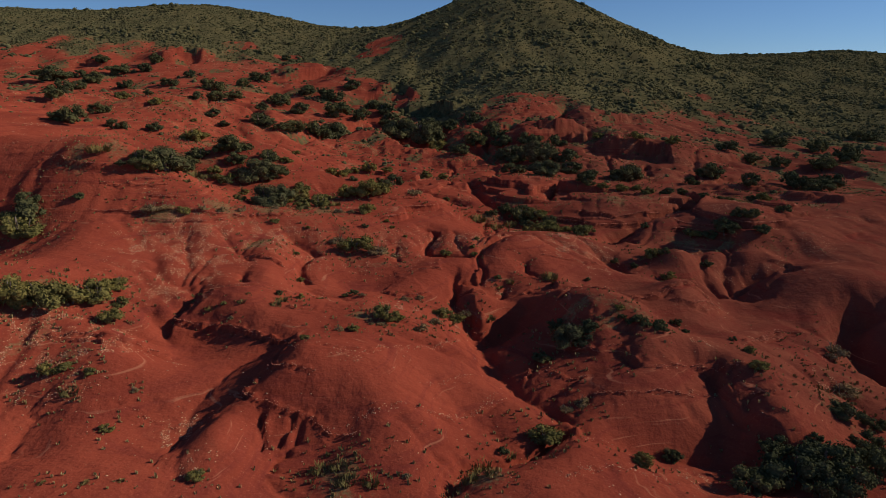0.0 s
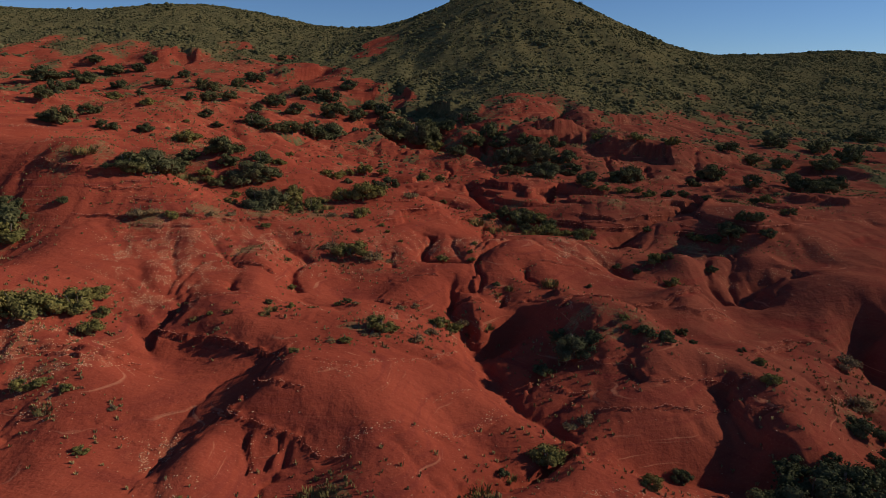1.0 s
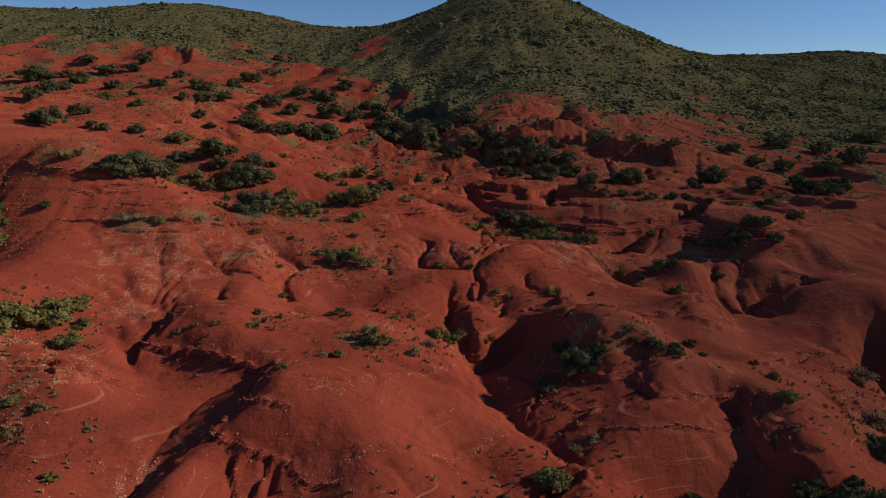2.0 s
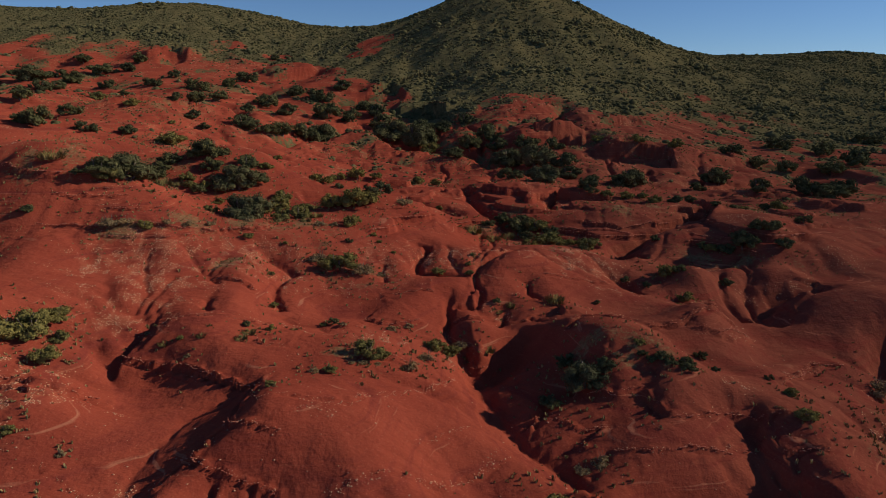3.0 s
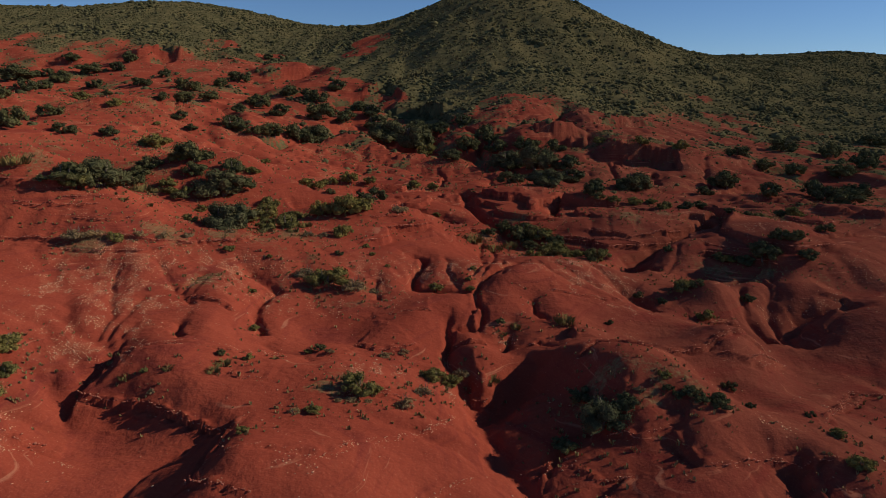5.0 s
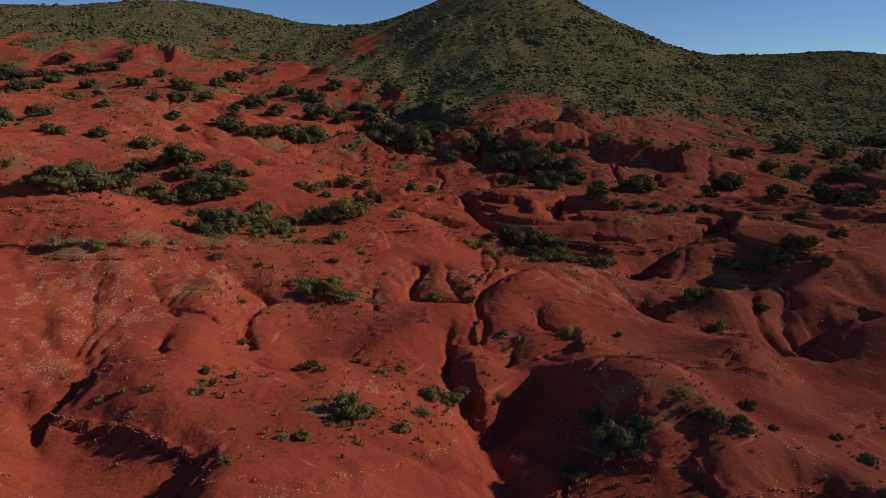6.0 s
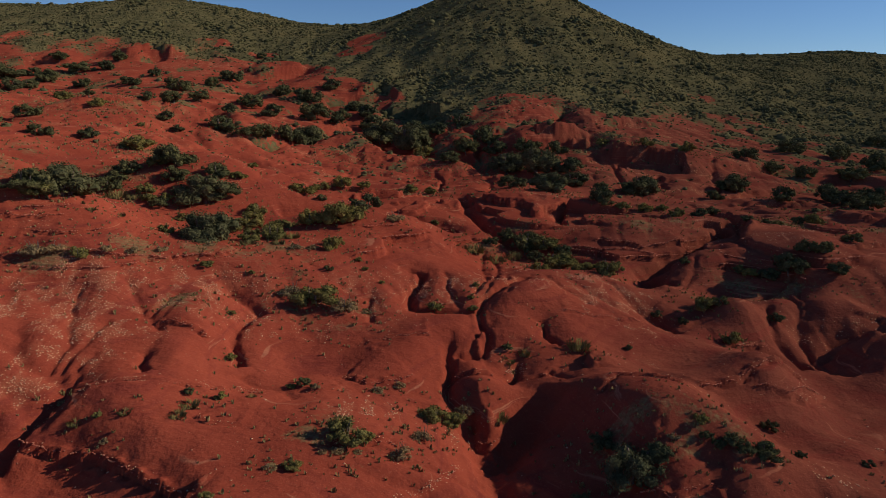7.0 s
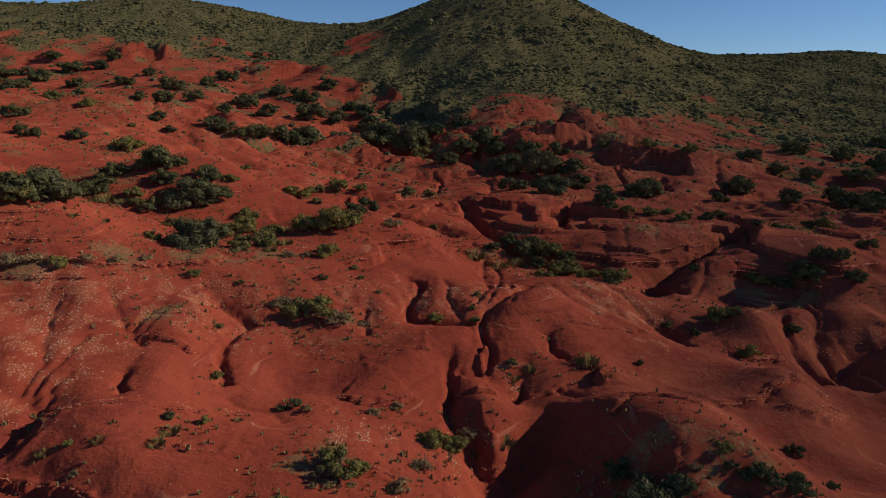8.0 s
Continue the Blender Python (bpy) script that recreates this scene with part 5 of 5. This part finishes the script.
def plant_all():
    rng = np.random.default_rng(7)
    made = {}
    heights = land(np.array([s[1] for s in SHRUBS]), np.array([s[2] for s in SHRUBS]))
    for (kind, x, y, w), z in zip(SHRUBS, heights):
        variant = int(rng.integers(4))
        spot = pose(x, y, float(z) - 0.03 * w, 0, 0, rng.uniform(0, 360))
        size = Vector((w * 1.08, w * rng.uniform(0.9, 1.1), w * rng.uniform(0.85, 1.15)))
        first = made.get((kind, variant))
        if first:
            copy_thing(first, spot @ Matrix.Diagonal((*(a / b for a, b in zip(size, first.scale)), 1)))
        else:
            made[kind, variant] = first = plant(kind, variant)
            first.matrix_basis = spot @ Matrix.Diagonal((*size, 1))


plant_all()


# ---- what nobody could count: scrub of the hills, grass, stone chips, ledge stones ----
def stuff(name, verts, faces, mat, label, category):
    """One mesh out of arrays; faces all have the same number of corners."""
    me = bpy.data.meshes.new(name)
    me.vertices.add(len(verts))
    me.vertices.foreach_set("co", np.asarray(verts, np.float32).ravel())
    me.loops.add(faces.size)
    me.loops.foreach_set("vertex_index", faces.astype(np.int32).ravel())
    me.polygons.add(len(faces))
    me.polygons.foreach_set("loop_start", np.arange(0, faces.size, faces.shape[1], dtype=np.int32))
    me.update()
    me.materials.append(mat)
    return tagged(new(name, me), label, category, kind="stuff")


def repeat(templates, places, sizes, turns, squash=None):
    """Many turned and scaled copies of small meshes in one array."""
    verts, faces, base = [], [], 0
    which = np.arange(len(places)) % len(templates)
    for k, (tv, tf) in enumerate(templates):
        sel = which == k
        p, s, a = places[sel], sizes[sel], turns[sel]
        c, n = np.cos(a)[:, None], np.sin(a)[:, None]
        x, y, z = tv[:, 0] * s[:, :1], tv[:, 1] * s[:, 1:2], tv[:, 2] * s[:, 2:3]
        v = np.stack([x * c - y * n + p[:, :1], x * n + y * c + p[:, 1:2], z + p[:, 2:3]], -1)
        f = tf[None] + (np.arange(len(p)) * len(tv))[:, None, None] + base
        verts.append(v.reshape(-1, 3))
        faces.append(f.reshape(-1, tf.shape[1]))
        base += v.shape[0] * v.shape[1]
    return np.concatenate(verts), np.concatenate(faces)


def clump_template(seed):
    """A low rounded bush with a ragged skin, one metre wide, and a few sprays that break its outline."""
    rng = np.random.default_rng(seed)
    verts, faces, seg = [], [], 6
    for z, r in ((-0.15, 0.40), (0.16, 0.50), (0.40, 0.36), (0.54, 0.12)):
        spin = rng.uniform(0, 6.28)
        for j in range(seg):
            th, k = spin * 0.1 + 2 * math.pi * j / seg, rng.uniform(0.68, 1.2)
            verts.append((r * k * math.cos(th), r * k * math.sin(th), z * rng.uniform(0.8, 1.2)))
    for i in range(3):
        for j in range(seg):
            faces.append((i * seg + j, i * seg + (j + 1) % seg, (i + 1) * seg + (j + 1) % seg, (i + 1) * seg + j))
    for _ in range(5):
        a, z = rng.uniform(0, 6.28), rng.uniform(0.15, 0.5)
        r, s = 0.52 - 0.5 * max(z - 0.15, 0), rng.uniform(0.08, 0.16)
        c, n = math.cos(a), math.sin(a)
        b = len(verts)
        verts += [(r * c - n * s, r * n + c * s, z), (r * c * 1.25, r * n * 1.25, z + 0.4 * s), (r * c + n * s, r * n - c * s, z + 0.9 * s), (r * c * 0.7, r * n * 0.7, z + 1.4 * s)]
        faces.append((b, b + 1, b + 2, b + 3))
    return np.array(verts), np.array(faces)


HILL_LEAVES = leaf_material("hill_scrub_leaves", (0.070, 0.072, 0.036), (0.145, 0.132, 0.066), island=True)


def hill_scrub():
    rng = np.random.default_rng(21)
    n = 210000
    y = 110 + 500 * rng.uniform(size=n) ** 0.85
    x = rng.uniform(-1, 1, n) * (40 + 0.70 * y)
    cover = cover_at(x, y)
    thick = smooth(-0.3, 0.35, fbm(x / 17, y / 22, 61))
    keep = rng.uniform(size=n) < np.where(cover > 0.62, 0.30 + 0.30 * thick, 0.10 * cover + 0.3 * cover * thick)
    keep |= (rng.uniform(size=n) < 0.03) & (y > 150)
    x, y = x[keep], y[keep]
    w = rng.uniform(0.5, 1.6, len(x)) * (0.75 + 0.8 * smooth(-0.2, 0.5, fbm(x / 25, y / 30, 62))) * np.where(rng.uniform(size=len(x)) < 0.10, 2.1, 1.0)
    w = w * (0.55 + 0.45 * smooth(180, 320, y))
    places = np.stack([x, y, land(x, y) - 0.06 * w], -1)
    sizes = np.stack([w, w * rng.uniform(0.8, 1.2, len(w)), w * rng.uniform(0.5, 0.9, len(w))], -1)
    v, f = repeat([clump_template(k) for k in range(9)], places, sizes, rng.uniform(0, 6.28, len(w)))
    return stuff("hill_scrub", v, f, HILL_LEAVES, "dense dark green maquis scrub covering the hills", "scrub")


hill_scrub()


def sprig_template(seed):
    rng = np.random.default_rng(seed + 70)
    verts, faces = [], []
    for _ in range(9):
        a = rng.uniform(0, 6.28)
        d, h = rng.uniform(0.05, 0.35), rng.uniform(0.25, 0.7)
        c, s, w = math.cos(a), math.sin(a), rng.uniform(0.05, 0.12)
        b = len(verts)
        verts += [(d * c + s * w, d * s - c * w, -0.1), (d * c - s * w, d * s + c * w, -0.1), (1.5 * d * c - s * w, 1.5 * d * s + c * w, h), (1.5 * d * c + s * w, 1.5 * d * s - c * w, h * 0.9)]
        faces += [(b, b + 1, b + 2, b + 3)]
    return np.array(verts), np.array(faces)


SPRIG = leaf_material("small_tufts", (0.16, 0.13, 0.052), (0.34, 0.26, 0.13), island=True)


def small_tufts():
    rng = np.random.default_rng(31)
    n = 50000
    y = rng.uniform(34, 240, n)
    x = rng.uniform(-1, 1, n) * (12 + 0.7 * y)
    lush = smooth(0.05, 0.5, fbm(x / 8, y / 8, 71)) + 0.6 * pale_at(x, y)
    grassy = patches(x, y, GRASSY)
    # round the feet of the shrubs the grass stands thicker
    near = np.zeros(n)
    for kind, sx, sy, w in SHRUBS:
        if kind in ("green", "oak", "dry", "tuft"):
            near = np.maximum(near, np.exp(-(((x - sx) ** 2 + (y - sy) ** 2) / (0.9 * w + 0.6) ** 2)))
    keep = rng.uniform(size=n) < 0.0006 + 0.008 * lush * smooth(45, 110, y) + 0.1 * lush * smooth(130, 200, y) + 0.85 * near + 0.75 * grassy
    x, y = x[keep], y[keep]
    w = rng.uniform(0.14, 0.50, len(x)) * (1 + 0.6 * smooth(90, 200, y))
    places = np.stack([x, y, land(x, y)], -1)
    sizes = np.stack([w, w, w * rng.uniform(0.6, 1.1, len(w))], -1)
    v, f = repeat([sprig_template(k) for k in range(6)], places, sizes, rng.uniform(0, 6.28, len(w)))
    return stuff("small_grass_tufts", v, f, SPRIG, "small dry yellow-green grass tufts on red soil", "grass")


small_tufts()


# ---- stones ----
def stone_material(name, dark, light, island):
    m, t, p = material(name)
    co = t.nodes.new("ShaderNodeTexCoord").outputs["Object"]
    if island:
        pick = t.nodes.new("ShaderNodeNewGeometry").outputs["Random Per Island"]
    else:
        pick = t.nodes.new("ShaderNodeObjectInfo").outputs["Random"]
    col = mix(t, "MIX", pick, dark, light)
    col = mix(t, "MIX", noise_tex(t, co, 5.0, 6, 0.65, 0.52, 0.85), col, (0.20, 0.055, 0.038))
    t.links.new(col, p.inputs["Base Color"])
    p.inputs["Roughness"].default_value = 0.9
    p.inputs["Specular IOR Level"].default_value = 0.2
    return m


LEDGE_ROCK = stone_material("ledge_rock", (0.30, 0.075, 0.045), (0.42, 0.16, 0.10), False)
LEDGE_RUBBLE = stone_material("ledge_rubble", (0.28, 0.065, 0.04), (0.42, 0.16, 0.10), True)
CHIP = stone_material("pale_stone_chip", (0.42, 0.17, 0.10), (0.60, 0.35, 0.21), True)


def slab_template(seed):
    """A flat broken slab, one unit long, half as deep, with knocked-off corners."""
    rng = np.random.default_rng(seed + 300)
    verts = []
    for z, k in ((-0.5, 0.9), (0.28, 1.0), (0.5, 0.84)):
        for j in range(8):
            a = 2 * math.pi * (j + 0.2 * math.sin(seed + j)) / 8
            r = 0.5 * k * (0.85 + 0.3 * ((seed * 7 + j * 5) % 6) / 6)
            verts.append((r * math.cos(a), r * math.sin(a), z + rng.uniform(-0.06, 0.06)))
    faces = []
    for i in range(2):
        for j in range(8):
            faces.append((i * 8 + j, i * 8 + (j + 1) % 8, i * 8 + 8 + (j + 1) % 8, i * 8 + 8 + j))
    faces += [(16, 17, 18, 19), (16, 19, 20, 23), (20, 21, 22, 23)]
    return np.array(verts), np.array(faces)


def ledge_line(course, gap, rng):
    """Stations along a ledge, a little off the line as the rock is."""
    out = []
    for (ax, ay), (bx, by) in zip(course, course[1:]):
        n = math.dist((ax, ay), (bx, by))
        s = rng.uniform(0, gap)
        while s < n:
            k = s / n
            x, y = ax + (bx - ax) * k, ay + (by - ay) * k
            out.append((x, y, math.atan2(by - ay, bx - ax)))
            s += gap * rng.uniform(0.6, 1.7)
    pts = np.array(out)
    x, y = pts[:, 0].copy(), pts[:, 1].copy()
    for _ in range(2):
        x = pts[:, 0] - 0.35 * wave(x / 2.1, y / 2.1, 15) - 0.12 * wave(x / 0.6, y / 0.6, 16)
        y = pts[:, 1] - 0.35 * wave(x / 2.1, y / 2.1, 17) - 0.12 * wave(x / 0.6, y / 0.6, 18)
    return np.stack([x, y, pts[:, 2]], -1)


def bed_line(bed, gap, rng):
    """Stations where a hard bed crops out on a slope that faces the valley."""
    bx, by, reach, level, step = bed
    xs = np.arange(bx - reach, bx + reach, gap)
    xs = xs + rng.uniform(-0.4, 0.4, len(xs)) * gap
    ys = np.arange(by - 14, by + 14, 0.25)
    gx, gy = np.meshgrid(xs, ys, indexing="ij")
    rise, there = over_bed(gx, gy, worn_land(gx, gy), bed)
    i, j = np.nonzero((rise[:, :-1] < 0) & (rise[:, 1:] >= 0) & (there[:, 1:] > 0.5))
    y = gy[i, j] + 0.25 * rise[i, j] / (rise[i, j] - rise[i, j + 1])
    side = over_bed(xs[i] + 0.4, y, worn_land(xs[i] + 0.4, y), bed)[0] - over_bed(xs[i] - 0.4, y, worn_land(xs[i] - 0.4, y), bed)[0]
    into = (rise[i, j + 1] - rise[i, j]) / 0.25
    return np.stack([xs[i], y, np.arctan2(-side / 0.8, np.maximum(into, 0.02))], -1)


def ledges():
    rng = np.random.default_rng(41)
    slabs = []
    for k in range(8):
        v, f = slab_template(k)
        slabs.append(mesh_from("slab", v, f.tolist(), LEDGE_ROCK))
    far = []
    for step, course, bed in [(s, c, None) for s, c in LEDGES if s > 0.2] + [(h, c, None) for h, run, _, _, c in SCARPS if run < 0.26] + [(b[4], [b[:2]], b) for b in BEDS]:
        mid = np.mean(np.array(course), 0)
        near = mid[1] < 78
        bold = smooth(86, 108, mid[1])
        gap = 0.14 + 0.1 * bold if mid[1] < 130 else 0.9
        line = bed_line(bed, gap, rng) if bed else ledge_line(course, gap, rng)
        nx, ny = -np.sin(line[:, 2]), np.cos(line[:, 2])
        x, y = line[:, 0] + nx * 0.4, line[:, 1] + ny * 0.4
        z = land(x, y) if not bed else worn_land(line[:, 0], line[:, 1]) + 0.36 * step
        size = rng.uniform(0.08, 0.25, len(x)) ** 1.1 * (0.8 + 0.3 * min(step, 1.0)) * (1.0 + 0.55 * bold)
        keep = rng.uniform(size=len(x)) < 0.5 + 0.35 * bold + 0.5 * smooth(-0.3, 0.2, wave(line[:, 0] / 2.5, line[:, 1] / 2.5, 77))
        # the slab juts out over the step
        off = (rng.uniform(-0.16, 0.06, len(x)) - 0.06 * bold) * (1.0 + 0.8 * bold)
        x, y = line[:, 0] + nx * off, line[:, 1] + ny * off
        if near:
            root = tagged(new("rock_ledge"), "broken band of hard red rock slabs on a mudstone slope", "rock ledge", "rock ledges of the badland")
            root.location = (*mid, float(land(np.array([mid[0]]), np.array([mid[1]]))[0]))
            for i in np.flatnonzero(keep):
                s = float(size[i])
                ob = new("slab", slabs[int(rng.integers(8))])
                ob.parent = root
                m = pose(float(x[i]), float(y[i]), float(z[i]) - 0.075, rng.uniform(-8, 8), rng.uniform(-8, 8), math.degrees(line[i, 2]) + rng.uniform(-14, 14))
                ob.matrix_basis = Matrix.Translation(-root.location) @ m @ Matrix.Diagonal((s, s * rng.uniform(0.6, 0.95), rng.uniform(0.04, 0.085) * (1 + 0.7 * bold), 1))
        else:
            for i in np.flatnonzero(keep):
                far.append((x[i], y[i], z[i] - 0.08, size[i], line[i, 2]))
    far = np.array(far)
    sizes = np.stack([far[:, 3] * rng.uniform(0.8, 1.9, len(far)), far[:, 3] * 0.75, 0.05 + 0.1 * far[:, 3]], -1)
    v, f = repeat([slab_template(k) for k in range(8)], far[:, :3], sizes, far[:, 4] + rng.uniform(-0.4, 0.4, len(far)))
    stuff("ledge_stones", v, f, LEDGE_RUBBLE, "broken red slabs along the far rock ledges", "stones")


def chip_template(seed):
    rng = np.random.default_rng(seed + 800)
    v = np.array([(1, 0, 0), (-1, 0, 0), (0, 1, 0), (0, -1, 0), (0, 0, 1), (0, 0, -1)], float) * 0.5
    v = v + rng.normal(size=v.shape) * 0.12
    f = np.array([(0, 2, 4), (2, 1, 4), (1, 3, 4), (3, 0, 4), (2, 0, 5), (1, 2, 5), (3, 1, 5), (0, 3, 5)])
    return v, f


# weak bands that show as strings of pale chips: spread to either side, course
STRINGS = [
    (0.25, [(-22.6, 48.9), (-20.8, 48.2), (-19.4, 47.3), (-18.6, 46.4)]),
    (0.18, [(-8.5, 53.2), (-5.6, 54.4), (-4.3, 56.9), (-1.6, 59.8), (1.6, 63.5), (2.8, 66.5)]),
    (0.18, [(-6.8, 46.6), (-3.8, 47.9), (0.2, 49.8), (3.6, 52), (6, 55.4)]),
    (0.2, [(-29, 57.2), (-25, 58.2), (-22, 57.6)]),
    (0.25, [(-30.5, 71.3), (-24.6, 70.4), (-18.4, 71), (-12.3, 73.2)]),
    (0.3, [(17.6, 44.4), (14.2, 44.6), (10.8, 43.2), (8.6, 41.4)]),
]


def chips():
    rng = np.random.default_rng(51)
    n = 640000
    y = rng.uniform(34, 150, n)
    x = rng.uniform(-1, 1, n) * (12 + 0.7 * y)
    keep = rng.uniform(size=n) < 0.004 + 2.2 * np.maximum(pale_at(x, y) - 0.1, 0) * smooth(-0.15, 0.2, fbm(x / 1.2, y / 1.2, 58)) + 0.002 * smooth(75, 110, y)
    x, y = x[keep], y[keep]
    w = 0.045 + 0.13 * rng.uniform(size=len(x)) ** 2.5 * (0.8 + y / 150)
    # the strings, and what has broken off the lips of the scarps
    lines = [(spread_out, course, 0.05) for spread_out, course in STRINGS]
    lines += [(0.12, course, 0.09) for _, course in LEDGES if course[0][1] < 130]
    lines += [(0.16, course, 0.09) for _, run, _, _, course in SCARPS if run < 0.4 and course[0][1] < 150]
    for spread_out, course, gap in lines:
        line = ledge_line(course, gap, rng)
        px = line[:, 0] + rng.normal(size=len(line)) * spread_out
        py = line[:, 1] + rng.normal(size=len(line)) * spread_out
        some = rng.uniform(size=len(line)) < smooth(-0.35, 0.25, wave(px / 1.6, py / 1.6, 59))
        x, y = np.concatenate([x, px[some]]), np.concatenate([y, py[some]])
        w = np.concatenate([w, 0.05 + 0.11 * rng.uniform(size=int(some.sum())) ** 2])
    places = np.stack([x, y, land(x, y) + 0.02 * w], -1)
    sizes = np.stack([w * 1.2, w, w * 0.6], -1)
    v, f = repeat([chip_template(k) for k in range(10)], places, sizes, rng.uniform(0, 6.28, len(w)))
    stuff("stone_chips", v, f, CHIP, "pale limestone chips strewn over red soil", "stones")


ledges()
chips()
